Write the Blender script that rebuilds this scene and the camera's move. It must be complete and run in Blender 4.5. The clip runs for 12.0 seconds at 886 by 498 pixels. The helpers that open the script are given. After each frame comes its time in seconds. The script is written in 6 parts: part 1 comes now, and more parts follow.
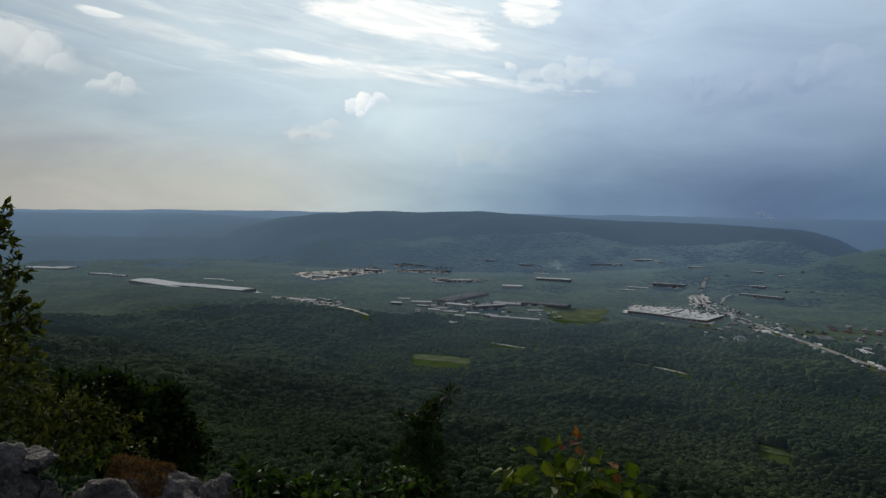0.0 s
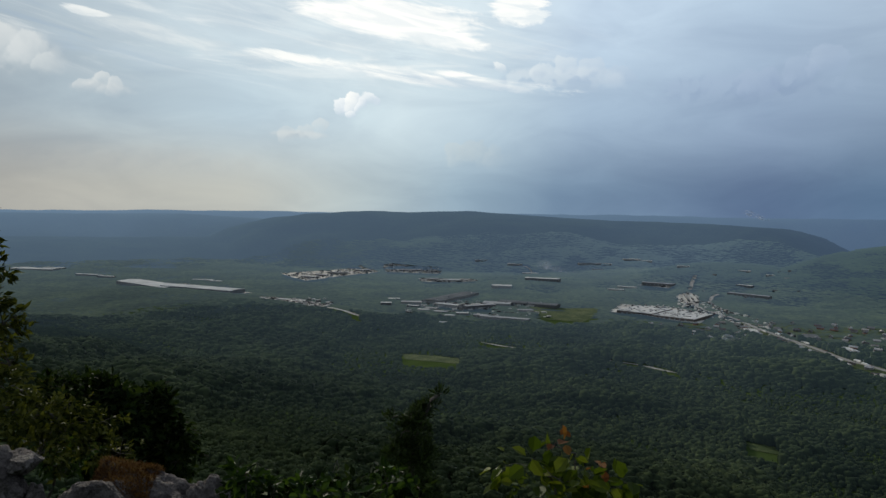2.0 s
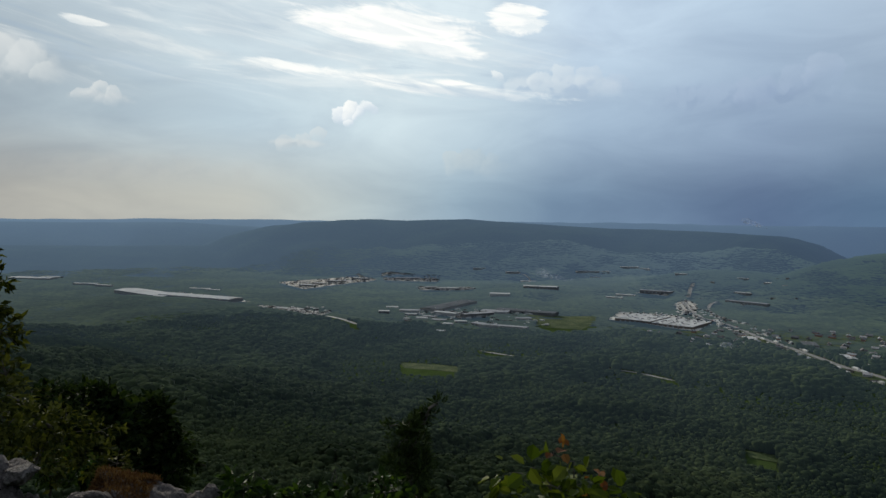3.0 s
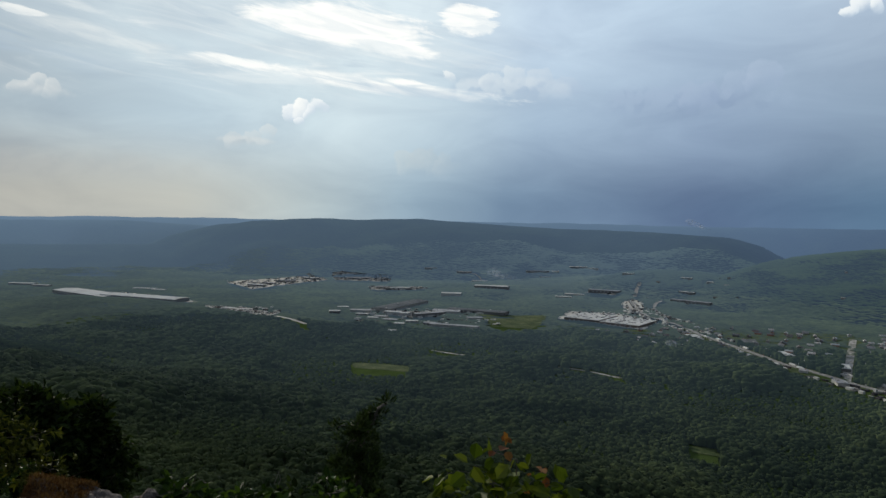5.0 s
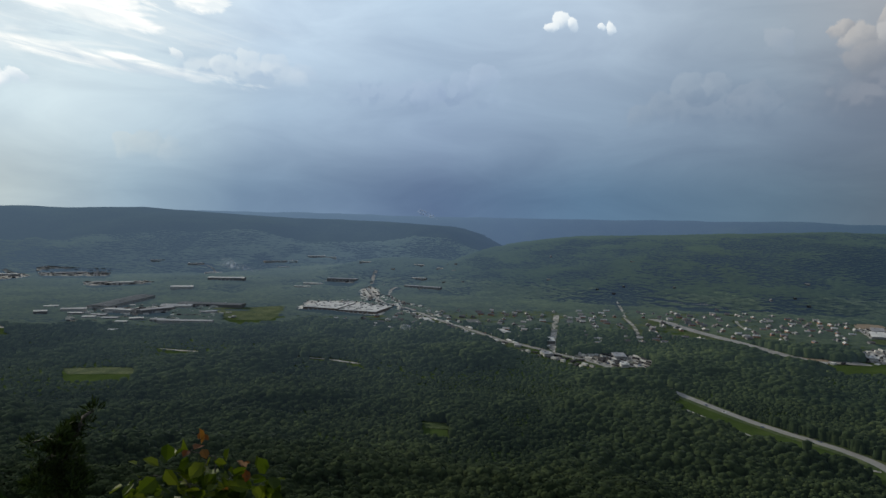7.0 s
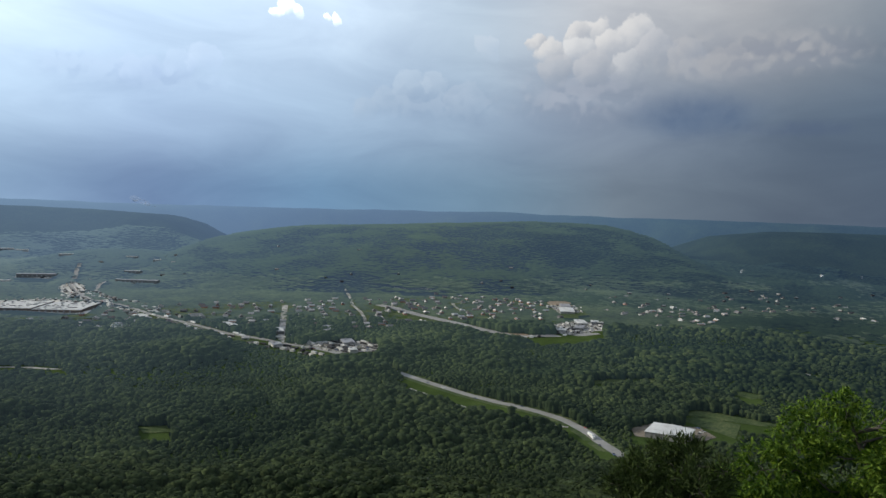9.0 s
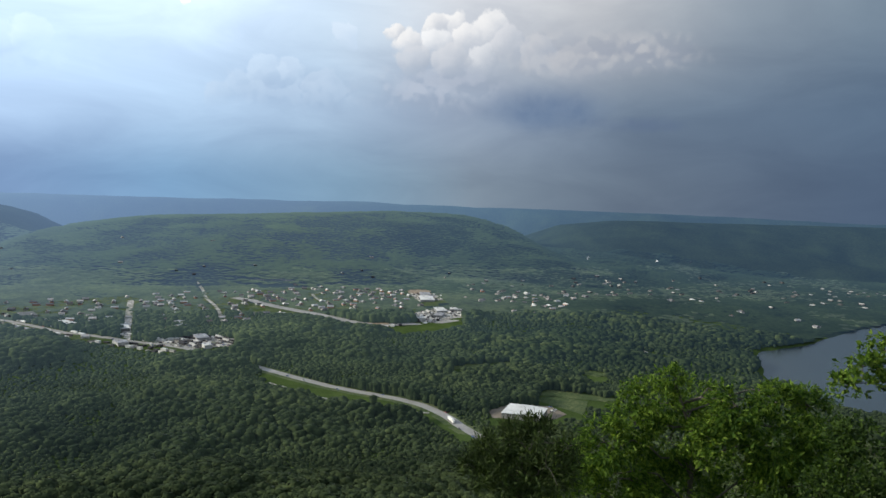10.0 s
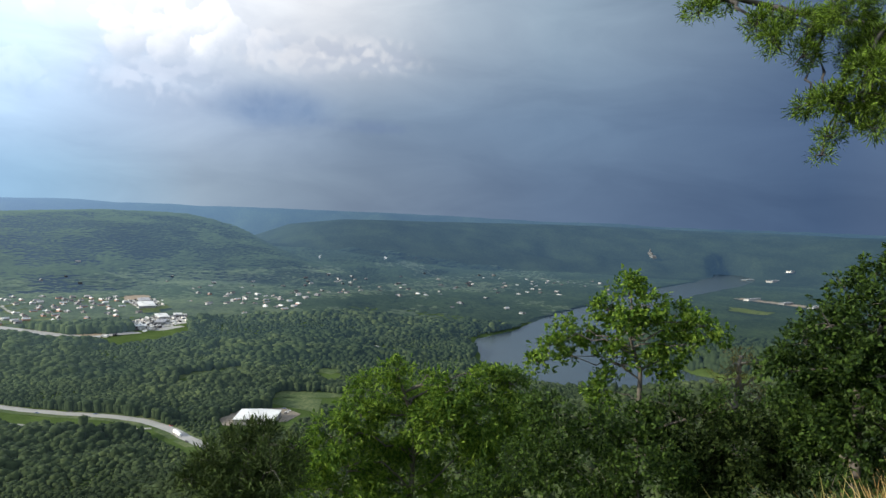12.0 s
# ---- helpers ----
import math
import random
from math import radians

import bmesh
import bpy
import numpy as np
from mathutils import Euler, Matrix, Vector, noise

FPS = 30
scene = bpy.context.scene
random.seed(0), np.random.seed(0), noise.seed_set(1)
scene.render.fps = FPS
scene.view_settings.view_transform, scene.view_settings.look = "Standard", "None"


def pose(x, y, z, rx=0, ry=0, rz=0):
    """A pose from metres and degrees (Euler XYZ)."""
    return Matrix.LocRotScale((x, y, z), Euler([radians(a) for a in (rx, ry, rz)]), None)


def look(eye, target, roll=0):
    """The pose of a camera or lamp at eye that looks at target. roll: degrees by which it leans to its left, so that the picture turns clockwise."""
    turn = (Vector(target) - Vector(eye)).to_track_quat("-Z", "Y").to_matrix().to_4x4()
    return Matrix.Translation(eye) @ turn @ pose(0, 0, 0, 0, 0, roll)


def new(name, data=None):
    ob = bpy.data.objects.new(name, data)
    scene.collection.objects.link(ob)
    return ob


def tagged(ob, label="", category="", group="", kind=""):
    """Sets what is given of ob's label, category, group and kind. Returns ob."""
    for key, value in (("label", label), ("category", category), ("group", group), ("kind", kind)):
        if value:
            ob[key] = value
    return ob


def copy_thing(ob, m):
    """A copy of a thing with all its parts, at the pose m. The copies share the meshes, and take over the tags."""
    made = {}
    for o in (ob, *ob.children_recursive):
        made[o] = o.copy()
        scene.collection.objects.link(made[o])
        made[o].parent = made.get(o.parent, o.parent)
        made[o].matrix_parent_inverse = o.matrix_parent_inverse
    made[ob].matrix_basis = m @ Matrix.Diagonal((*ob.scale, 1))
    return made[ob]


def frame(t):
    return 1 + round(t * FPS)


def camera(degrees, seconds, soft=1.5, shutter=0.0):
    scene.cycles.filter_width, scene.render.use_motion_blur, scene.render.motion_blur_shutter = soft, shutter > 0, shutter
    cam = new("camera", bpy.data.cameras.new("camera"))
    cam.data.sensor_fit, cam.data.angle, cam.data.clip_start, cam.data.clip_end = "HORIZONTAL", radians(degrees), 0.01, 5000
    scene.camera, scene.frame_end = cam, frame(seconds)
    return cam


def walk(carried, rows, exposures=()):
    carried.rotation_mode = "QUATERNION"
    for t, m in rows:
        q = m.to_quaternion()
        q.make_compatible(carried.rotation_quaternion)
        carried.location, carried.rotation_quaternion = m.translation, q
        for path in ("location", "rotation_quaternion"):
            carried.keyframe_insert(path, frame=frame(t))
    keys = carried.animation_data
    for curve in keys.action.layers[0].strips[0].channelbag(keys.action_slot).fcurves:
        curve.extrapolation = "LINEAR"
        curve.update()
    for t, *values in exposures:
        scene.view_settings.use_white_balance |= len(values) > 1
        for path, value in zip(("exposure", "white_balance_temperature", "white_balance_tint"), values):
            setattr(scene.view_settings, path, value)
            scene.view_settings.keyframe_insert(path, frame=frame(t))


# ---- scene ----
# The eye stands on a bluff 240 m over a wide valley; x to the right, y ahead, z up from the valley floor.
EYE = 240.0
ARM = 0.5          # the camera swings on an arm's length as its bearer turns
cam = camera(64.8, 12.0, soft=1.5)
# seconds, yaw, pitch, roll
ROWS = [
    (0.0, 0.08, -3.033, -0.956),
    (0.5, -0.185, -3.202, -1.434),
    (1.0, -0.769, -3.257, -1.141),
    (1.5, -0.871, -3.095, -1.038),
    (2.0, -0.775, -3.026, -0.885),
    (2.5, -0.651, -2.607, -0.871),
    (3.0, -0.939, -2.351, -0.77),
    (4.8, -3.884, -2.28, -0.969),
    (5.0, -4.9, -2.318, -1.108),
    (5.5, -8.085, -2.447, -0.53),
    (6.0, -12.771, -2.59, -1.193),
    (6.5, -19.694, -2.851, -1.954),
    (7.0, -26.15, -2.728, -1.396),
    (7.5, -33.057, -2.539, -1.411),
    (7.7, -35.99, -2.743, -1.708),
    (9.5, -53.007, -3.178, -1.8),
    (10.0, -59.611, -3.477, -1.996),
    (10.5, -66.375, -3.203, -1.907),
    (11.0, -71.939, -2.848, -2.288),
    (11.5, -76.918, -2.853, -2.367),
    (12.0, -81.417, -2.771, -2.159),
]


def swing(t, yaw, pitch, roll):
    a = radians(yaw)
    return t, pose(-ARM * math.sin(a), ARM * (math.cos(a) - 1), EYE, 90 + pitch, roll, yaw)


EXPOSURES = [(0.0, 0.1), (5.0, 0.1), (6.5, 0.1), (7.5, 0.25), (9.5, 0.92), (10.5, 1.27), (12.0, 1.67)]
walk(cam, [swing(*row) for row in ROWS], EXPOSURES)

# ---- world, sun ----
SUN_AZ, SUN_EL = -26.0, 21.0


def lin(r, g, b, a=1.0):
    """An sRGB colour of 0 to 255 as scene-linear."""
    return tuple((v / 255 / 12.92 if v < 10.3 else ((v / 255 + 0.055) / 1.055) ** 2.4) for v in (r, g, b)) + (a,)


class Net:
    """Short spellings for building a node tree."""

    def __init__(self, tree, keep=False):
        self.tree = tree
        if not keep:
            tree.nodes.clear()

    def node(self, kind, **settings):
        n = self.tree.nodes.new(kind)
        for key, value in settings.items():
            if key == "op":
                n.operation = value
            elif key == "blend":
                n.blend_type = value
            elif key == "dims":
                n.noise_dimensions = value
            elif key == "dtype":
                n.data_type = value
        return n

    def put(self, socket, value):
        if isinstance(value, bpy.types.NodeSocket):
            self.tree.links.new(value, socket)
        else:
            socket.default_value = value

    def m(self, op, a, b=0.0, c=0.0):
        n = self.node("ShaderNodeMath", op=op)
        for s, v in zip(n.inputs, (a, b, c)):
            self.put(s, v)
        return n.outputs[0]

    def add(self, a, b): return self.m("ADD", a, b)
    def sub(self, a, b): return self.m("SUBTRACT", a, b)
    def mul(self, a, b): return self.m("MULTIPLY", a, b)
    def div(self, a, b): return self.m("DIVIDE", a, b)

    def step(self, x, lo, hi, to_lo=0.0, to_hi=1.0):
        n = self.node("ShaderNodeMapRange")
        n.interpolation_type = "SMOOTHSTEP"
        for s, v in zip(n.inputs[:5], (x, lo, hi, to_lo, to_hi)):
            self.put(s, v)
        return n.outputs[0]

    def noise(self, vector, scale, detail=4.0, rough=0.55, distortion=0.0):
        n = self.node("ShaderNodeTexNoise")
        self.put(n.inputs["Vector"], vector)
        for key, v in (("Scale", scale), ("Detail", detail), ("Roughness", rough), ("Distortion", distortion)):
            n.inputs[key].default_value = v
        return n.outputs["Fac"]

    def xyz(self, x, y, z):
        n = self.node("ShaderNodeCombineXYZ")
        for s, v in zip(n.inputs, (x, y, z)):
            self.put(s, v)
        return n.outputs[0]

    def mix(self, fac, a, b, blend="MIX"):
        n = self.node("ShaderNodeMix", dtype="RGBA", blend=blend)
        self.put(n.inputs[0], fac)
        self.put(n.inputs[6], a)
        self.put(n.inputs[7], b)
        return n.outputs[2]

    def ramp(self, fac, stops):
        n = self.node("ShaderNodeValToRGB")
        el = n.color_ramp.elements
        el[0].position, el[0].color = stops[0]
        el[1].position, el[1].color = stops[-1]
        for p, c in stops[1:-1]:
            el.new(p).color = c
        self.put(n.inputs[0], fac)
        return n.outputs[0]


def build_sky():
    world = bpy.data.worlds.new("sky")
    scene.world = world
    world.use_nodes = True
    g = Net(world.node_tree)
    way = g.node("ShaderNodeTexCoord").outputs["Generated"]
    sep = g.node("ShaderNodeSeparateXYZ")
    g.put(sep.inputs[0], way)
    x, y, z = sep.outputs
    az = g.mul(g.m("ARCTAN2", x, y), 57.29578)
    el = g.mul(g.m("ARCSINE", z), 57.29578)
    turn = g.div(g.add(az, 180.0), 360.0)

    def band(stops):
        return g.ramp(turn, [((a + 180) / 360, lin(*c)) for a, c in stops])

    low = band([(-180, (95, 102, 118)), (-60, (165, 165, 160)), (-32, (165, 165, 162)), (-15, (182, 185, 182)), (-6, (174, 188, 195)),
                (2, (148, 171, 190)), (10, (114, 138, 165)), (25, (90, 111, 143)), (38, (88, 116, 145)), (52, (90, 113, 134)), (62, (86, 98, 112)),
                (75, (69, 80, 95)), (90, (54, 67, 86)), (110, (40, 54, 75)), (180, (95, 102, 118))])
    mid = band([(-180, (100, 110, 128)), (-60, (150, 162, 174)), (-32, (156, 170, 182)), (-15, (184, 203, 217)), (-3, (201, 218, 229)),
                (5, (184, 204, 220)), (12, (160, 182, 206)), (25, (140, 161, 189)), (38, (132, 153, 178)), (50, (120, 138, 160)),
                (60, (106, 118, 136)), (75, (75, 88, 105)), (90, (64, 79, 98)), (110, (44, 58, 80)), (180, (100, 110, 128))])
    high = band([(-180, (105, 115, 132)), (-60, (165, 178, 190)), (-32, (172, 187, 200)), (-15, (198, 213, 225)), (-3, (212, 226, 236)),
                 (5, (208, 223, 235)), (12, (190, 209, 230)), (25, (177, 198, 221)), (38, (170, 188, 210)), (50, (150, 165, 182)),
                 (60, (156, 160, 168)), (71, (137, 140, 147)), (82, (102, 112, 124)), (90, (87, 100, 114)), (110, (47, 61, 81)), (180, (105, 115, 132))])
    # clear air far above the clouds' edge
    nishita = g.node("ShaderNodeTexSky")
    nishita.sky_type = "NISHITA"
    nishita.sun_disc = False
    nishita.sun_elevation, nishita.sun_rotation = radians(SUN_EL), radians(SUN_AZ)
    clear = g.mix(1.0, nishita.outputs[0], (0.1, 0.1, 0.1, 1), "MULTIPLY")
    sky = g.mix(g.step(el, 1.0, 8.0), low, mid)
    sky = g.mix(g.step(el, 7.0, 16.5), sky, high)
    grey = g.mix(0.6, clear, lin(165, 176, 192))
    sky = g.mix(g.step(el, 20.0, 50.0), sky, grey)

    # broad swells of cloud
    flat = g.xyz(g.mul(az, 0.03), g.mul(el, 0.09), 0.0)
    swell = g.noise(flat, 3.0, 5.0, 0.55, 0.6)
    sky = g.mix(1.0, sky, g.ramp(swell, [(0.25, (0.86, 0.87, 0.9, 1)), (0.75, (1.14, 1.13, 1.11, 1))]), "MULTIPLY")
    # high streaks, drawn out along a slight fall to the right
    tilt = g.add(el, g.mul(az, 0.16))
    streak = g.noise(g.xyz(g.mul(az, 0.035), g.mul(tilt, 0.24), 2.0), 1.9, 7.0, 0.62, 1.3)
    where = g.mul(g.mul(g.step(el, 8.0, 13.0), g.step(az, 18.0, 0.0)), g.step(az, -75.0, -10.0, 0.25, 1.0))
    sky = g.mix(g.mul(g.step(streak, 0.48, 0.72), g.mul(where, 0.55)), sky, lin(246, 248, 249))
    sky = g.mix(g.mul(g.step(streak, 0.46, 0.28), g.mul(where, 0.35)), sky, lin(150, 172, 198))

    # heaped clouds: billows at two scales, lit from above the sun's side
    def billow(vector):
        total = None
        for scale, amount in ((26.0, 0.9), (70.0, 0.55)):
            v = g.node("ShaderNodeTexVoronoi")
            v.feature = "SMOOTH_F1"
            g.put(v.inputs["Vector"], vector)
            v.inputs["Scale"].default_value, v.inputs["Smoothness"].default_value = scale, 0.6
            part = g.mul(g.sub(0.45, v.outputs["Distance"]), amount)
            total = part if total is None else g.add(total, part)
        return total

    def moved(dx, dy, dz):
        n = g.node("ShaderNodeVectorMath", op="ADD")
        g.put(n.inputs[0], warp)
        n.inputs[1].default_value = (dx, dy, dz)
        return n.outputs[0]

    wob = g.node("ShaderNodeTexNoise")
    g.put(wob.inputs["Vector"], way)
    wob.inputs["Scale"].default_value, wob.inputs["Detail"].default_value = 22.0, 5.0
    wobble = g.node("ShaderNodeVectorMath", op="SCALE")
    g.put(wobble.inputs[0], wob.outputs["Color"])
    wobble.inputs[3].default_value = 0.035
    both = g.node("ShaderNodeVectorMath", op="ADD")
    g.put(both.inputs[0], way)
    g.put(both.inputs[1], wobble.outputs[0])
    warp = both.outputs[0]
    heap = billow(moved(0, 0, 0))
    relief = g.sub(heap, billow(moved(-0.004, 0.0, 0.012)))
    fine = g.noise(way, 34.0, 7.0, 0.6)
    coarse = g.noise(way, 9.0, 5.0, 0.6)
    ragged = g.add(g.add(g.mul(g.sub(fine, 0.5), 1.5), g.mul(g.sub(coarse, 0.5), 3.2)), g.mul(heap, 0.7))

    def after(value, sky):
        """The same value, worked out only once the sky so far is known: the clouds are laid on one by one."""
        return g.add(value, g.mul(sky, 1e-6))

    def puff(sky, a, e, w, h, colour, shade, amount, edge, rough, foot):
        dx, dy = g.div(g.sub(after(az, sky), a), w), g.div(g.sub(after(el, sky), e), h)
        d = g.add(g.mul(dx, dx), g.mul(dy, dy))
        body = g.add(g.sub(1.0, d), g.mul(ragged, rough))
        cover = g.mul(g.step(body, 0.0, edge), amount)
        cover = g.mul(cover, g.step(dy, -foot - 0.5, -foot + 0.9))
        lit = g.step(g.add(g.mul(relief, 2.2), g.mul(dy, 0.35)), -0.35, 0.4)
        return g.mix(cover, sky, g.mix(lit, lin(*shade), lin(*colour)))

    # torn sheets of cloud, drawn out along the wind
    wisp = g.add(g.mul(g.noise(g.xyz(g.mul(az, 0.07), g.mul(tilt, 0.3), 5.0), 2.2, 9.0, 0.62, 0.9), 0.8), g.mul(g.noise(way, 14.0, 7.0, 0.62), 0.2))
    shine = g.noise(g.xyz(g.mul(az, 0.09), g.mul(tilt, 0.55), 9.0), 2.2, 8.0, 0.6, 0.9)
    for a, e, w, h, slope, colour, shade, amount, edge in SHEETS:
        dx = g.div(g.sub(after(az, sky), a), w)
        dy = g.div(g.add(g.sub(after(el, sky), e), g.mul(dx, slope * w)), h)
        body = g.add(g.sub(1.0, g.add(g.mul(dx, dx), g.mul(dy, dy))), g.mul(g.sub(wisp, 0.5), 4.2))
        lit = g.step(g.add(shine, g.mul(dy, 0.1)), 0.34, 0.62)
        sky = g.mix(g.mul(g.step(body, 0.0, edge), amount), sky, g.mix(lit, lin(*shade), lin(*colour)))
    for row in CLOUDS:
        sky = puff(sky, *row)
    # round heads, one before the other: crisp above and towards the sun, melting away below
    curl = g.node("ShaderNodeTexNoise")
    g.put(curl.inputs["Vector"], way)
    curl.inputs["Scale"].default_value, curl.inputs["Detail"].default_value = 30.0, 4.0
    bend = g.node("ShaderNodeSeparateXYZ")
    g.put(bend.inputs[0], curl.outputs["Color"])
    haz, hel = g.add(az, g.mul(g.sub(bend.outputs[0], 0.5), 2.3)), g.add(el, g.mul(g.sub(bend.outputs[1], 0.5), 2.0))
    knobs = g.add(g.mul(g.sub(g.noise(way, 55.0, 5.0, 0.55), 0.5), 0.55), g.mul(g.sub(fine, 0.5), 0.5))
    for a, e, w, colour, shade, amount in HEADS:
        dx, dy = g.div(g.sub(after(haz, sky), a), w), g.div(g.sub(after(hel, sky), e), w * 0.92)
        body = g.add(g.sub(1.0, g.m("SQRT", g.add(g.mul(dx, dx), g.mul(dy, dy)))), g.mul(knobs, 0.75))
        cover = g.mul(g.mul(g.step(body, 0.0, 0.22), amount), g.step(dy, -1.15, 0.15))
        lit = g.step(g.add(g.add(g.mul(dy, 0.6), g.mul(dx, -0.45)), g.mul(knobs, 0.7)), -0.75, 0.75)
        sky = g.mix(cover, sky, g.mix(lit, lin(*shade), lin(*colour)))
    out = g.node("ShaderNodeOutputWorld")
    back = g.node("ShaderNodeBackground")
    g.put(back.inputs[0], g.mix(1.0, sky, (1.0, 0.995, 0.955, 1), "MULTIPLY"))
    back.inputs[1].default_value = 1.0
    g.put(out.inputs[0], back.outputs[0])


# azimuth, height in degrees, half width, half height, lit colour, shaded colour, cover, edge, raggedness, foot
CLOUDS = [
    (-31.5, 10.4, 4.6, 2.2, (206, 212, 217), (172, 184, 194), 0.75, 0.9, 0.6, 0.6),
    (-25.0, 8.5, 2.6, 0.7, (222, 225, 227), (190, 199, 207), 0.7, 0.9, 0.6, 0.2),
    (-22.0, 3.6, 13.0, 1.5, (172, 173, 174), (160, 163, 168), 0.4, 1.8, 0.5, 0.9),
    (-11.2, 5.9, 2.6, 0.5, (212, 217, 220), (180, 190, 199), 0.6, 0.9, 0.6, 0.5),
    (3.2, 4.2, 3.4, 1.4, (184, 198, 207), (160, 180, 197), 0.5, 1.0, 0.6, 0.3),
    (10.5, 10.3, 6.0, 1.5, (208, 219, 230), (168, 187, 211), 0.7, 0.7, 0.6, 0.1),
    (24.0, 9.0, 9.0, 2.0, (160, 179, 206), (138, 158, 190), 0.6, 0.9, 0.6, 0.1),
    (46.5, 8.4, 7.0, 2.4, (140, 155, 175), (120, 138, 162), 0.65, 0.9, 0.6, 0.2),
    (58.0, 9.4, 8.0, 2.8, (136, 142, 156), (112, 122, 140), 0.6, 1.4, 0.6, 0.8),
    (71.0, 12.2, 10.0, 2.3, (142, 143, 149), (116, 121, 134), 0.7, 1.5, 0.5, 0.9),
    (67.5, 8.0, 6.5, 2.3, (52, 73, 104), (57, 77, 107), 0.9, 1.7, 0.22, 2.0),
    (74.5, 6.9, 4.5, 0.9, (62, 75, 101), (64, 78, 104), 0.6, 1.5, 0.5, 2.0),
]
# torn sheets: azimuth, height, half width, half height, fall to the right, lit and shaded colour, cover, edge
SHEETS = [
    (-8.0, 14.5, 22.0, 3.0, 0.08, (224, 232, 238), (192, 207, 220), 0.75, 2.6),
    (-22.0, 11.0, 12.0, 0.9, 0.12, (188, 203, 217), (176, 194, 212), 0.5, 1.6),
    (-20.0, 12.6, 10.0, 0.9, 0.12, (224, 230, 234), (196, 208, 219), 0.6, 1.4),
    (-2.5, 10.9, 12.5, 0.75, 0.09, (252, 253, 253), (212, 224, 234), 0.9, 0.9),
    (2.5, 10.2, 8.0, 0.45, 0.1, (190, 206, 222), (180, 199, 218), 0.55, 1.0),
    (-12.0, 11.9, 5.0, 0.45, 0.09, (248, 250, 251), (220, 229, 236), 0.85, 0.8),
    (-3.5, 15.3, 8.0, 2.0, 0.1, (255, 255, 255), (236, 241, 246), 0.97, 0.7),
    (1.5, 13.6, 3.2, 0.8, 0.16, (255, 255, 255), (232, 239, 245), 0.9, 0.6),
    (6.6, 15.8, 2.6, 1.5, 0.0, (252, 253, 254), (228, 236, 243), 0.9, 0.5),
    (-26.4, 13.8, 1.8, 0.35, 0.06, (238, 241, 243), (214, 222, 229), 0.85, 0.6),
]
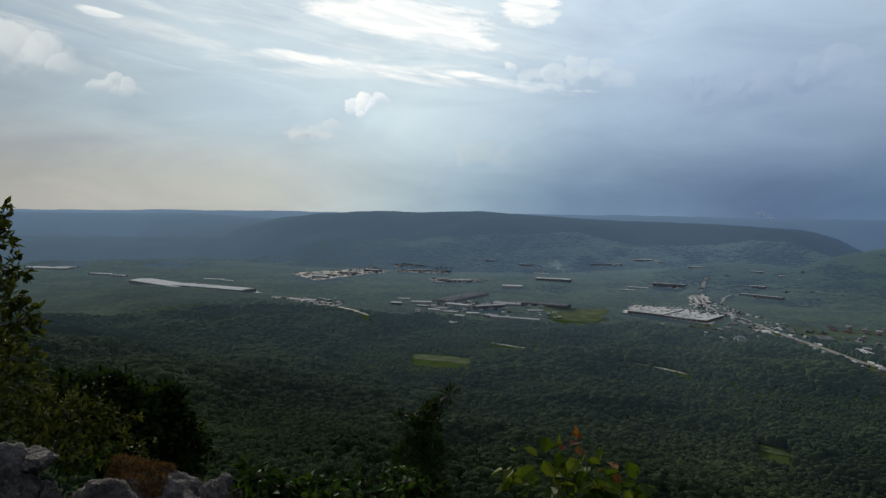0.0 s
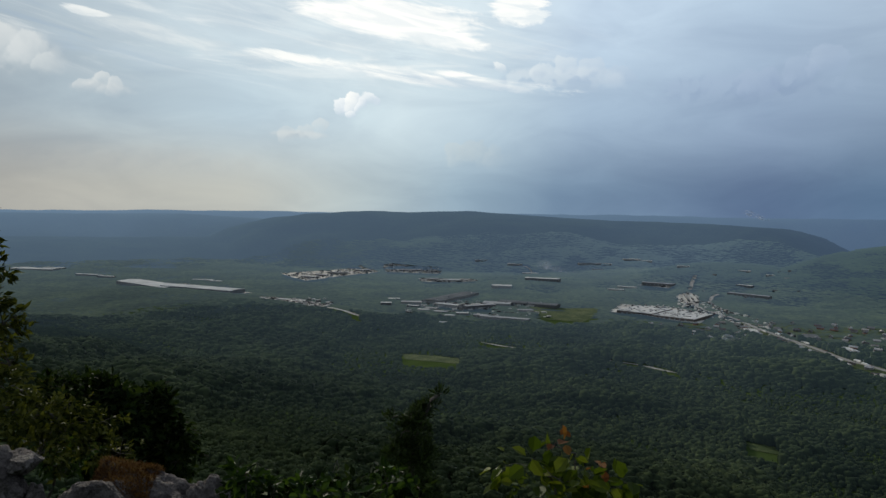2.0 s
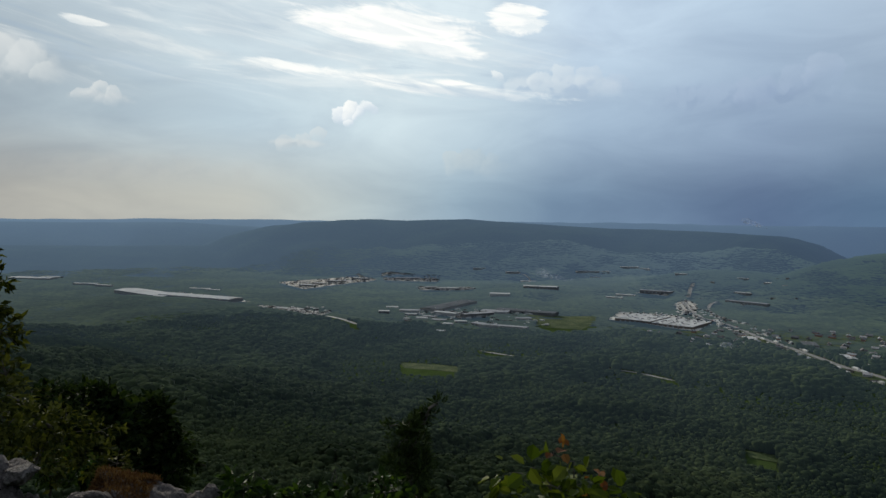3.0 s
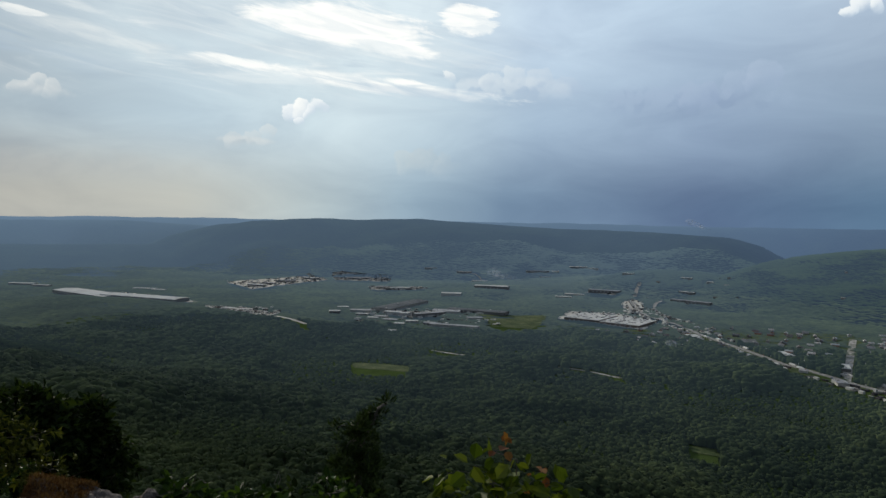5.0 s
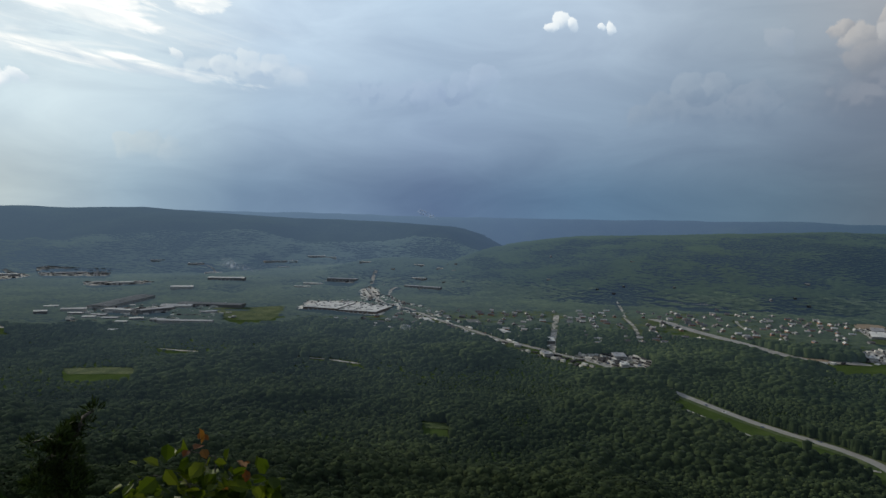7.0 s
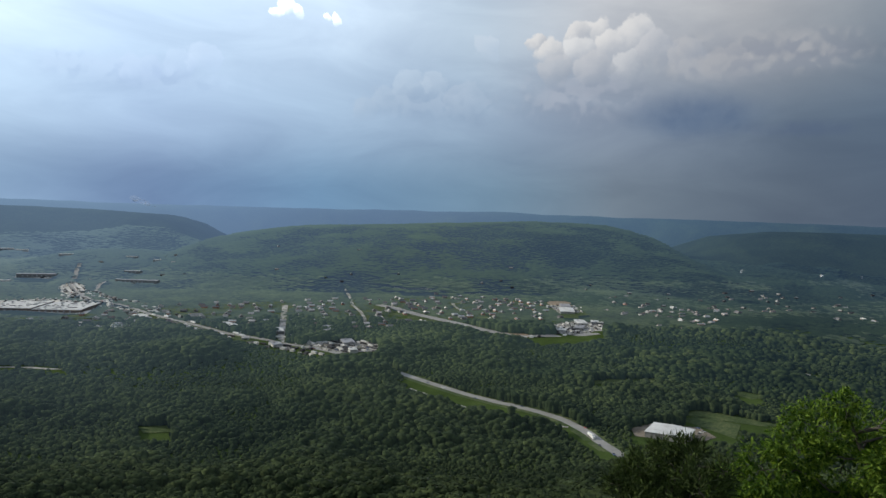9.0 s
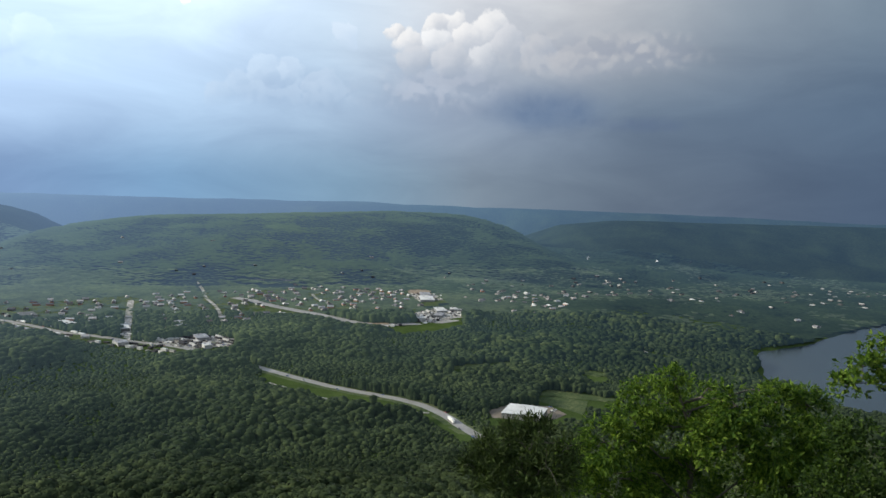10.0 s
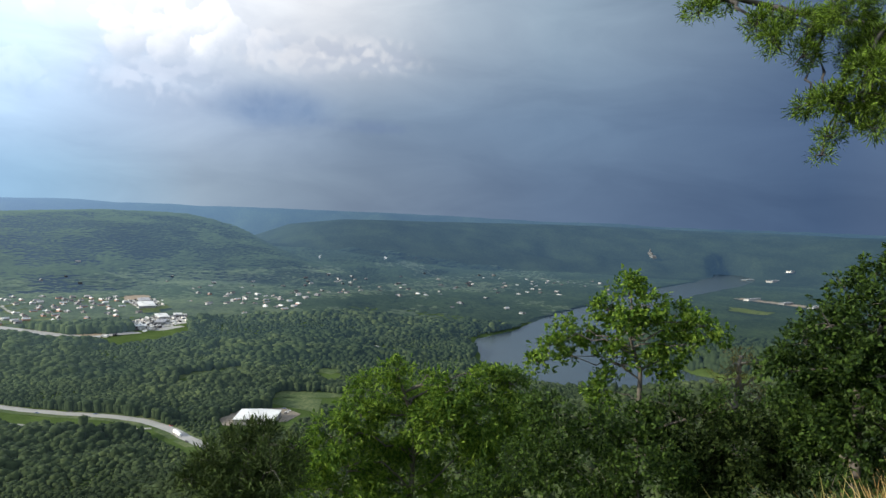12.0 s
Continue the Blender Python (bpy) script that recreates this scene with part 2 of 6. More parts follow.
# round heads of the heaped cloud: azimuth, height, radius, lit and shaded colour, cover
WHITE, FOLD, DULL, GREY = (178, 178, 181), (134, 140, 152), (158, 160, 167), (120, 128, 142)
BRIGHT, SOFT = (238, 243, 248), (196, 211, 228)
HEADS = [
    (51.5, 13.0, 1.2, (160, 171, 186), (142, 157, 177), 0.6), (62.8, 13.9, 1.7, WHITE, FOLD, 0.9), (59.9, 14.3, 1.5, WHITE, FOLD, 0.95), (58.5, 14.3, 1.2, WHITE, FOLD, 0.95),
    (61.2, 13.4, 1.5, WHITE, FOLD, 0.9), (55.2, 13.5, 0.85, WHITE, FOLD, 0.95), (56.4, 12.9, 1.2, WHITE, FOLD, 0.9), (58.6, 13.0, 1.5, (180, 181, 185), FOLD, 0.85),
    (64.6, 12.9, 1.7, DULL, GREY, 0.8), (62.4, 11.8, 1.5, (166, 168, 174), GREY, 0.8), (60.0, 11.6, 1.7, DULL, GREY, 0.7), (57.0, 11.4, 1.6, DULL, GREY, 0.6), (67.0, 12.4, 1.6, (146, 148, 155), GREY, 0.6), (69.6, 11.6, 1.9, (138, 140, 147), (112, 118, 131), 0.5),
    (-5.1, 8.95, 0.75, BRIGHT, SOFT, 0.85), (-7.4, 8.3, 0.75, BRIGHT, SOFT, 0.95), (-6.5, 8.6, 0.85, (248, 250, 251), SOFT, 0.95), (-5.7, 8.5, 0.6, BRIGHT, SOFT, 0.85), (-6.6, 7.9, 0.6, BRIGHT, SOFT, 0.8),
    (-8.9, 6.7, 0.8, (214, 221, 225), (192, 203, 212), 0.5), (-10.3, 6.1, 0.9, (210, 217, 221), (190, 201, 210), 0.45), (-11.8, 5.8, 0.7, (206, 213, 218), (188, 198, 207), 0.4),
    (34.3, 15.0, 0.6, BRIGHT, SOFT, 0.95), (35.1, 15.4, 0.8, BRIGHT, SOFT, 0.95), (36.0, 15.2, 0.7, BRIGHT, SOFT, 0.95), (38.3, 14.8, 0.4, BRIGHT, SOFT, 0.9), (39.2, 14.6, 0.6, BRIGHT, SOFT, 0.9),
    (-32.0, 10.8, 1.9, (214, 219, 223), (176, 188, 198), 0.85), (-29.8, 10.6, 1.6, (210, 216, 221), (178, 190, 200), 0.8), (-28.6, 10.0, 1.1, (206, 213, 218), (178, 190, 200), 0.7), (-25.3, 9.0, 0.7, (224, 227, 229), (196, 205, 212), 0.55), (-24.3, 8.7, 0.8, (218, 222, 225), (194, 203, 211), 0.5), (-26.3, 8.6, 0.7, (218, 222, 225), (194, 203, 211), 0.45),
    (2.0, 4.6, 1.2, (192, 205, 213), (166, 185, 200), 0.65), (3.4, 4.9, 1.3, (186, 200, 210), (162, 182, 199), 0.65), (4.8, 4.3, 1.1, (180, 195, 207), (160, 180, 198), 0.5),
    (5.2, 11.5, 0.6, (232, 238, 243), (196, 211, 226), 0.85), (8.6, 11.2, 1.1, (220, 229, 237), (190, 206, 223), 0.6), (10.4, 11.4, 1.1, (216, 226, 235), (186, 202, 221), 0.55), (12.4, 11.1, 1.3, (204, 216, 229), (178, 195, 216), 0.5), (14.6, 10.7, 1.2, (188, 203, 222), (166, 185, 210), 0.4),
    (27.4, 10.3, 1.5, (168, 186, 211), (148, 168, 198), 0.4), (29.0, 10.8, 1.4, (172, 189, 213), (150, 170, 199), 0.45), (24.6, 9.6, 1.5, (164, 182, 208), (144, 164, 195), 0.5),
    (45.4, 9.9, 1.6, (158, 172, 189), (134, 151, 172), 0.4), (47.2, 10.0, 1.4, (156, 169, 186), (132, 149, 170), 0.4), (43.4, 8.8, 1.6, (148, 163, 182), (130, 148, 170), 0.4), (49.6, 9.2, 1.6, (146, 159, 177), (126, 143, 164), 0.4), (41.6, 8.0, 1.3, (142, 158, 178), (126, 145, 168), 0.5),
]
build_sky()

sun = new("sun", bpy.data.lights.new("sun", "SUN"))
sun.data.energy, sun.data.angle, sun.data.color = 2.3, radians(5.0), (1.0, 0.92, 0.76)
a, e = radians(SUN_AZ), radians(SUN_EL)
sun.matrix_world = look((0, 0, 400), Vector((0, 0, 400)) - Vector((math.sin(a) * math.cos(e), math.cos(a) * math.cos(e), math.sin(e))))


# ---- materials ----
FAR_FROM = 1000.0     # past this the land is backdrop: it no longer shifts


def material(name, base, dark=None, light=None, rough=0.8, scale=1.0, bump=0.0, bump_scale=None, metal=0.0, spec=0.5, island=0.0, obj_random=0.0, through_light=0.0, fine=6.0, patch=0.55, sheen=0.0, contrast=1.0):
    """Base colour varied at two scales by noise, with relief; island / obj_random vary hue and value piece by piece."""
    mat = bpy.data.materials.new(name)
    mat.use_nodes = True
    g = Net(mat.node_tree)
    place = g.node("ShaderNodeTexCoord").outputs["Object"]
    dark = dark or tuple(c * 0.65 for c in base)
    light = light or tuple(min(1, c * 1.3) for c in base)
    big = g.noise(place, scale, 4.0, 0.6)
    small = g.noise(place, scale * fine, 5.0, 0.65)
    fac = g.add(g.mul(big, patch), g.mul(small, 1.0 - patch))
    if contrast != 1.0:
        fac = g.add(g.mul(g.sub(fac, 0.5), contrast), 0.5)
    if island:
        n = g.node("ShaderNodeNewGeometry")
        fac = g.add(fac, g.mul(g.sub(n.outputs["Random Per Island"], 0.5), island))
    if obj_random:
        n = g.node("ShaderNodeObjectInfo")
        fac = g.add(fac, g.mul(g.sub(n.outputs["Random"], 0.5), obj_random))
    colour = g.ramp(fac, [(0.3, (*dark, 1)), (0.5, (*base, 1)), (0.72, (*light, 1))])
    p = g.node("ShaderNodeBsdfPrincipled")
    g.put(p.inputs["Base Color"], colour)
    p.inputs["Roughness"].default_value, p.inputs["Metallic"].default_value = rough, metal
    p.inputs["Specular IOR Level"].default_value = spec
    # bluish sheen adds a faint imitation of haze
    if sheen:
        p.inputs["Sheen Weight"].default_value, p.inputs["Sheen Roughness"].default_value = sheen, 0.4
        p.inputs["Sheen Tint"].default_value = (0.75, 0.88, 1.0, 1.0)
    if bump:
        b = g.node("ShaderNodeBump")
        b.inputs["Strength"].default_value, b.inputs["Distance"].default_value = 1.0, bump
        g.put(b.inputs["Height"], g.noise(place, bump_scale or scale * fine, 4.0, 0.6))
        g.put(p.inputs["Normal"], b.outputs[0])
    out = g.node("ShaderNodeOutputMaterial")
    if through_light:
        t = g.node("ShaderNodeBsdfTranslucent")
        g.put(t.inputs[0], g.mix(1.0, colour, (1.25, 1.35, 0.55, 1), "MULTIPLY"))
        mixed = g.node("ShaderNodeMixShader")
        mixed.inputs[0].default_value = through_light
        g.put(mixed.inputs[1], p.outputs[0])
        g.put(mixed.inputs[2], t.outputs[0])
        g.put(out.inputs[0], mixed.outputs[0])
    else:
        g.put(out.inputs[0], p.outputs[0])
    return mat


M_GROUND = material("wooded_ground", (0.046, 0.07, 0.022), (0.026, 0.042, 0.014), (0.08, 0.11, 0.036), 0.9, 0.02, 0.3, 0.5, fine=30.0, spec=0.0)


# haze painted as emission on far land, by azimuth from sun's side to storm
HAZE_FAR = [(0.0, (0.052, 0.082, 0.122, 1)), (0.2, (0.06, 0.092, 0.134, 1)), (0.33, (0.05, 0.078, 0.116, 1)), (0.45, (0.048, 0.076, 0.118, 1)), (0.52, (0.037, 0.06, 0.1, 1)),
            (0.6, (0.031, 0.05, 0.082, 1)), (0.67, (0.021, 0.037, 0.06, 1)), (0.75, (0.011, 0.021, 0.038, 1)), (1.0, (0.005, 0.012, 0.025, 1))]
HAZE_NEAR = [(0.0, (0.03, 0.047, 0.066, 1)), (0.2, (0.036, 0.054, 0.074, 1)), (0.33, (0.058, 0.088, 0.118, 1)), (0.45, (0.066, 0.1, 0.136, 1)), (0.52, (0.05, 0.08, 0.1, 1)),
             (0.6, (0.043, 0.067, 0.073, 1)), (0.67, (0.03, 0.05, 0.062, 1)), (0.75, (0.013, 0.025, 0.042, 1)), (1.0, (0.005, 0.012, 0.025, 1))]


def hazed_material(name, base, dark, light, start, island, sheen, haze, gain=1.3, power=0.9):
    """Distant wooded land with blue haze painted as emission, growing from start towards the horizon."""
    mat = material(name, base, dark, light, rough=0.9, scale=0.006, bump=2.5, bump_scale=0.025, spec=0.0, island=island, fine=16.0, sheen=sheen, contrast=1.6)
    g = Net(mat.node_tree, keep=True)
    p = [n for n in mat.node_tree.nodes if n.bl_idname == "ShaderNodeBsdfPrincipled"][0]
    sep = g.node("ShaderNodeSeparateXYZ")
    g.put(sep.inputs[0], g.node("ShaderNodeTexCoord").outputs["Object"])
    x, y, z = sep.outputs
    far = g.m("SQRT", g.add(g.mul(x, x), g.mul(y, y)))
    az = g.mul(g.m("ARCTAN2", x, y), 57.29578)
    g.put(p.inputs["Emission Color"], g.ramp(g.div(g.add(az, 60.0), 180.0), haze))
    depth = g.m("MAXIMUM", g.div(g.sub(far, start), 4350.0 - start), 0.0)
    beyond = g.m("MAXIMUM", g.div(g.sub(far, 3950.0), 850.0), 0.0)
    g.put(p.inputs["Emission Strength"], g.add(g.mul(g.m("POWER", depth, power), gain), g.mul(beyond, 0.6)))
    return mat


# Haze painted in: far bases dimmed, emission rising with distance.
M_FAR = hazed_material("hazed_distant_woods", (0.016, 0.024, 0.014), (0.011, 0.017, 0.01), (0.023, 0.034, 0.017), 600.0, 0.0, 0.0, HAZE_FAR, 1.4)
M_FAR_DIM = hazed_material("hazed_shaded_woods", (0.02, 0.03, 0.014), (0.013, 0.021, 0.01), (0.03, 0.044, 0.018), 600.0, 0.04, 0.0, HAZE_NEAR, 1.6, 1.0)
M_FAR_VALLEY = hazed_material("hazed_valley_woods", (0.0315, 0.0445, 0.0197), (0.0165, 0.0255, 0.012), (0.057, 0.074, 0.0295), 450.0, 0.16, 0.04, HAZE_NEAR, 1.7, 1.3)
M_LAWN = material("lawn", (0.058, 0.08, 0.035), (0.032, 0.05, 0.021), (0.11, 0.125, 0.06), 0.9, 0.03, 0.1, 1.0, fine=8.0, spec=0.04, contrast=1.5)
M_ASPHALT = material("pale_asphalt", (0.22, 0.212, 0.2), (0.14, 0.135, 0.125), (0.31, 0.3, 0.28), 0.75, 0.05, 0.01, 8.0, fine=12.0)
M_CONCRETE = material("concrete", (0.26, 0.245, 0.225), (0.07, 0.085, 0.05), (0.45, 0.43, 0.4), 0.8, 0.05, 0.01, 4.0, fine=4.0, spec=0.2, contrast=2.0)
M_PALE_YARD = material("pale_yard", (0.45, 0.43, 0.39), (0.27, 0.26, 0.23), (0.62, 0.6, 0.55), 0.8, 0.05, 0.01, 4.0, fine=5.0, spec=0.2)
M_WHITE_ROOF = material("white_roofing", (0.5, 0.5, 0.49), (0.34, 0.34, 0.33), (0.64, 0.64, 0.62), 0.8, 0.04, 0.01, 1.0, spec=0.0)
M_GREY_ROOF = material("grey_roofing", (0.22, 0.22, 0.23), (0.14, 0.14, 0.15), (0.32, 0.32, 0.33), 0.5, 0.04, 0.01, 1.0, spec=0.2)
M_WALL = material("pale_wall", (0.25, 0.25, 0.245), (0.14, 0.14, 0.14), (0.4, 0.4, 0.39), 0.8, 0.2, 0.01, 4.0, obj_random=0.6)
M_SHINGLE = material("house_roofing", (0.2, 0.18, 0.17), (0.1, 0.09, 0.09), (0.45, 0.42, 0.4), 0.6, 0.3, 0.02, 6.0, obj_random=1.4)
M_WATER = material("river_water", (0.03, 0.044, 0.052), (0.024, 0.037, 0.045), (0.038, 0.052, 0.06), 0.24, 0.01, 0.02, 0.3, fine=30)
M_EARTH = material("bare_earth", (0.2, 0.15, 0.1), (0.12, 0.1, 0.06), (0.28, 0.23, 0.16), 0.9, 0.04, 0.05, 2.0)


# ---- the lie of the land ----
def crest(*rows):
    """Crest points from azimuth, distance and elevation angle as seen from the bluff."""
    return np.array([(d * math.sin(radians(a)), d * math.cos(radians(a)), EYE - 12 + d * math.tan(radians(e))) for a, d, e in rows])


RIDGES = [
    # the flat-topped mountain across the valley
    (crest((-9.3, 3750, -0.25), (-8.5, 3700, -0.05), (-5.3, 3650, 0.2), (-2, 3650, 0.13), (3, 3650, 0.3), (8, 3600, 0), (14.3, 3600, -0.28), (20.6, 3500, -0.37), (26.1, 3400, -0.65), (28, 3350, -1.25), (30.5, 3300, -2.6)), 820),
    (crest((-9.3, 3750, -0.85), (-13, 3700, -1.2), (-17.3, 3650, -2.0), (-25, 3700, -2.05), (-36, 3800, -1.9)), 700),
    (crest((-45, 4400, -0.3), (-32.4, 4400, -0.34), (-19.4, 4350, -0.3), (-14.3, 4300, -0.57), (-10.3, 4200, -1.15)), 600),
    # the wooded hills beyond the town
    (crest((27.5, 2950, -3.4), (31, 2900, -2.2), (36.3, 2900, -1.3), (46.7, 3000, -0.8), (55.8, 3100, -0.36), (61, 3150, -0.4), (64, 3200, -1.1), (66.5, 3250, -2.6)), 980),
    (crest((66.5, 3700, -2.2), (69.6, 3750, -0.95), (74, 3800, -0.45), (82.3, 3900, -0.38), (91.8, 4100, -0.25), (104, 4300, -0.4), (125, 4300, -0.3)), 900),
    # the last plateau
    (crest((-75, 4780, -0.1), (-32, 4780, -0.1), (-10, 4780, -0.06), (10, 4780, 0.1), (30, 4780, 0.05), (45, 4780, 0.14), (54, 4780, 0.28), (64, 4780, 0.2), (77, 4780, 0.18), (91, 4780, -0.02), (113, 4780, -0.15), (140, 4780, 0)), 420),
]
KNOLLS = [(560, 1040, 12, 130), (400, 1120, 6, 140), (-150, 1420, 14, 160), (-420, 1500, 30, 220), (900, 2350, 45, 260), (1180, 2500, 50, 320), (330, 2300, 18, 200), (1700, 420, 26, 240), (1350, 560, 4, 180), (-700, 1750, 25, 240)]
# the near mountainside, falling away from the brink
FALL_S = [-400, -60, -8, 0, 1.6, 3, 6, 30, 80, 150, 300, 450, 600, 700, 820, 6000]
FALL_Z = [262, 250, 239.5, 238.2, 237.7, 236.6, 232.5, 203, 152, 118, 78, 42, 14, 5, 3, 3]


def hash_noise(x, y, seed):
    """Smooth value noise on a plane, for arrays."""
    xi, yi = np.floor(x).astype(np.int64), np.floor(y).astype(np.int64)
    fx, fy = x - xi, y - yi
    fx, fy = fx * fx * (3 - 2 * fx), fy * fy * (3 - 2 * fy)

    def h(a, b):
        n = (a * 374761393 + b * 668265263 + seed * 69069) & 0x7FFFFFFF
        n = ((n ^ (n >> 13)) * 1274126177) & 0x7FFFFFFF
        return ((n ^ (n >> 16)) & 0xFFFF) / 65535.0
    return (h(xi, yi) * (1 - fx) + h(xi + 1, yi) * fx) * (1 - fy) + (h(xi, yi + 1) * (1 - fx) + h(xi + 1, yi + 1) * fx) * fy


def fractal(x, y, size, seed, octaves=4):
    total, amp = 0.0, 1.0
    for i in range(octaves):
        total = total + amp * (hash_noise(x / size, y / size, seed + i) - 0.5)
        size, amp = size / 2.1, amp * 0.5
    return total


LAKE_Z = 1.5
RIVER = [(880, -420, 140), (990, -190, 145), (1160, -60, 140), (1320, -5, 128), (1480, -50, 92), (1850, -150, 70), (2150, -290, 62), (2520, -440, 66), (2950, -685, 72), (3350, -850, 88), (3520, -870, 70)]


def along(x, y, line):
    """Distance from points to a polyline of rows (x, y, ...), with the last column interpolated along it."""
    best, value = np.full(np.shape(x), 1e9), np.zeros(np.shape(x))
    for p, q in zip(line[:-1], line[1:]):
        dx, dy = q[0] - p[0], q[1] - p[1]
        t = np.clip(((x - p[0]) * dx + (y - p[1]) * dy) / (dx * dx + dy * dy), 0, 1)
        d = np.hypot(x - p[0] - t * dx, y - p[1] - t * dy)
        v = p[-1] + t * (q[-1] - p[-1])
        closer = d < best
        best, value = np.where(closer, d, best), np.where(closer, v, value)
    return best, value


def height(x, y):
    x, y = np.asarray(x, float), np.asarray(y, float)
    r = np.hypot(x, y)
    s = x * math.sin(radians(40)) + y * math.cos(radians(40))
    bend = np.clip(r / 300, 0, 1)
    fall = np.interp(s + bend * 50 * fractal(x, y, 420, 5), FALL_S, FALL_Z)
    z = fall + np.clip((r - 250) / 700, 0, 1) * 10 * fractal(x, y, 240, 11)
    for kx, ky, kz, kw in KNOLLS:
        z = z + kz * np.exp(-((x - kx) ** 2 + (y - ky) ** 2) / kw ** 2)
    for line, w in RIDGES:
        d, top = along(x, y, line)
        d = d + np.minimum(d, 250) * 0.9 * fractal(x, y, 520, 23)
        t = np.clip(1.1 * (1 - d / w), 0, 1)
        z = np.maximum(z, (top + 3 * fractal(x, y, 90, 31) + np.where(r > 4200, 14, 0) * fractal(x, y, 420, 57)) * t ** 1.15 * (1.85 - 0.85 * t))
    d, w = along(x, y, RIVER)
    bank = np.clip((d - w * (1 + 0.12 * fractal(x, y, 160, 3))) / 30, 0, 1)
    return np.maximum(z, LAKE_Z + 2.5) * bank + (LAKE_Z - 4) * (1 - bank)


def mesh_object(name, verts, faces, mat, smooth=True):
    me = bpy.data.meshes.new(name)
    verts, faces = np.asarray(verts, np.float32), np.asarray(faces, np.int32)
    k = faces.shape[1]
    me.vertices.add(len(verts))
    me.vertices.foreach_set("co", verts.ravel())
    me.loops.add(faces.size)
    me.loops.foreach_set("vertex_index", faces.ravel())
    me.polygons.add(len(faces))
    me.polygons.foreach_set("loop_start", np.arange(0, faces.size, k, dtype=np.int32))
    me.polygons.foreach_set("use_smooth", np.full(len(faces), smooth, dtype=bool))
    me.update()
    me.validate()
    me.materials.append(mat)
    return new(name, me)


def build_ground():
    front = np.arange(-50, 125, 0.4)
    back = np.arange(125, 310, 3.0)
    az = np.radians(np.concatenate([front, back]))
    r = np.concatenate([[0.01], np.geomspace(0.8, FAR_FROM, 170), np.linspace(FAR_FROM, 4990, 100)[1:]])
    rr, aa = np.meshgrid(r, az, indexing="ij")
    x, y = rr * np.sin(aa), rr * np.cos(aa)
    z = height(x, y)
    n = len(az)
    verts = np.stack([x, y, z], -1)
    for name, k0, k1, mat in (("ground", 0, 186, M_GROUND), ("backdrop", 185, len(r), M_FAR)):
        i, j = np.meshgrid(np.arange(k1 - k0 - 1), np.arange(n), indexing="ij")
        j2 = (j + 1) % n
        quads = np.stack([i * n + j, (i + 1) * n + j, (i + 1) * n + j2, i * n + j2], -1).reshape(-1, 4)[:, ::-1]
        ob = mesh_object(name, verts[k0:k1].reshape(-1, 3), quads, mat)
        if name == "ground":
            tagged(ob, "wooded valley floor and mountainside of the bluff", "ground", kind="structure")
        else:
            tagged(ob, "hazy blue-green wooded ridges and far plateau", "mountains", kind="structure")


build_ground()


# ---- water, roads, clearings ----
def polygon_object(name, ring, z, mat, lift=0.0, drape=True, cell=12.0):
    """A flat or draped patch inside a ring of plan points, as a fan of small cells."""
    ring = np.array(ring, float)
    lo, hi = ring.min(0), ring.max(0)
    nx, ny = max(2, int((hi[0] - lo[0]) / cell) + 1), max(2, int((hi[1] - lo[1]) / cell) + 1)
    bm = bmesh.new()
    bm.faces.new([bm.verts.new((*p, 0)) for p in ring])
    for i in range(1, nx):
        bmesh.ops.bisect_plane(bm, geom=bm.verts[:] + bm.edges[:] + bm.faces[:], plane_co=(lo[0] + (hi[0] - lo[0]) * i / nx, 0, 0), plane_no=(1, 0, 0))
    for i in range(1, ny):
        bmesh.ops.bisect_plane(bm, geom=bm.verts[:] + bm.edges[:] + bm.faces[:], plane_co=(0, lo[1] + (hi[1] - lo[1]) * i / ny, 0), plane_no=(0, 1, 0))
    for v in bm.verts:
        v.co.z = (float(height(v.co.x, v.co.y)) if drape else z) + lift
    bmesh.ops.recalc_face_normals(bm, faces=bm.faces)
    me = bpy.data.meshes.new(name)
    bm.to_mesh(me)
    bm.free()
    if me.polygons and me.polygons[0].normal.z < 0:
        me.flip_normals()
    me.materials.append(mat)
    return new(name, me)


def smooth_line(points, step=12.0):
    """Points at even steps along a rounded polyline."""
    p = np.array(points, float)
    for _ in range(3):
        q = np.empty((2 * len(p), 2))
        q[0::2], q[1::2] = p, p
        a = p[:-1] * 0.75 + p[1:] * 0.25
        b = p[:-1] * 0.25 + p[1:] * 0.75
        p = np.concatenate([p[:1], np.stack([a, b], 1).reshape(-1, 2), p[-1:]])
    d = np.concatenate([[0], np.cumsum(np.hypot(*np.diff(p, axis=0).T))])
    t = np.linspace(0, d[-1], max(2, int(d[-1] / step)))
    return np.stack([np.interp(t, d, p[:, 0]), np.interp(t, d, p[:, 1])], -1)


def strip_object(name, points, width, mat, lift=0.5, shift=0.0):
    p = smooth_line(points)
    t = np.gradient(p, axis=0)
    t /= np.linalg.norm(t, axis=1)[:, None]
    side = np.stack([-t[:, 1], t[:, 0]], -1)
    z = np.maximum(height(p[:, 0], p[:, 1]), LAKE_Z)
    rows = [np.column_stack([p + side * (shift + k * width / 2), z + lift]) for k in (1, -1)]
    n = len(p)
    verts = np.stack(rows, 1).reshape(-1, 3)
    i = np.arange(n - 1)
    return mesh_object(name, verts, np.stack([2 * i, 2 * i + 1, 2 * i + 3, 2 * i + 2], -1), mat)


tagged(polygon_object("water", [(700, -900), (850, 150), (1400, 200), (1700, 60), (2400, -250), (3300, -620), (4150, -650), (4150, -1050), (3300, -1080), (2400, -600), (1500, -330), (1200, -700)], LAKE_Z, M_WATER, drape=False, cell=400),
       "broad calm grey river bending through the valley", "river", kind="structure")

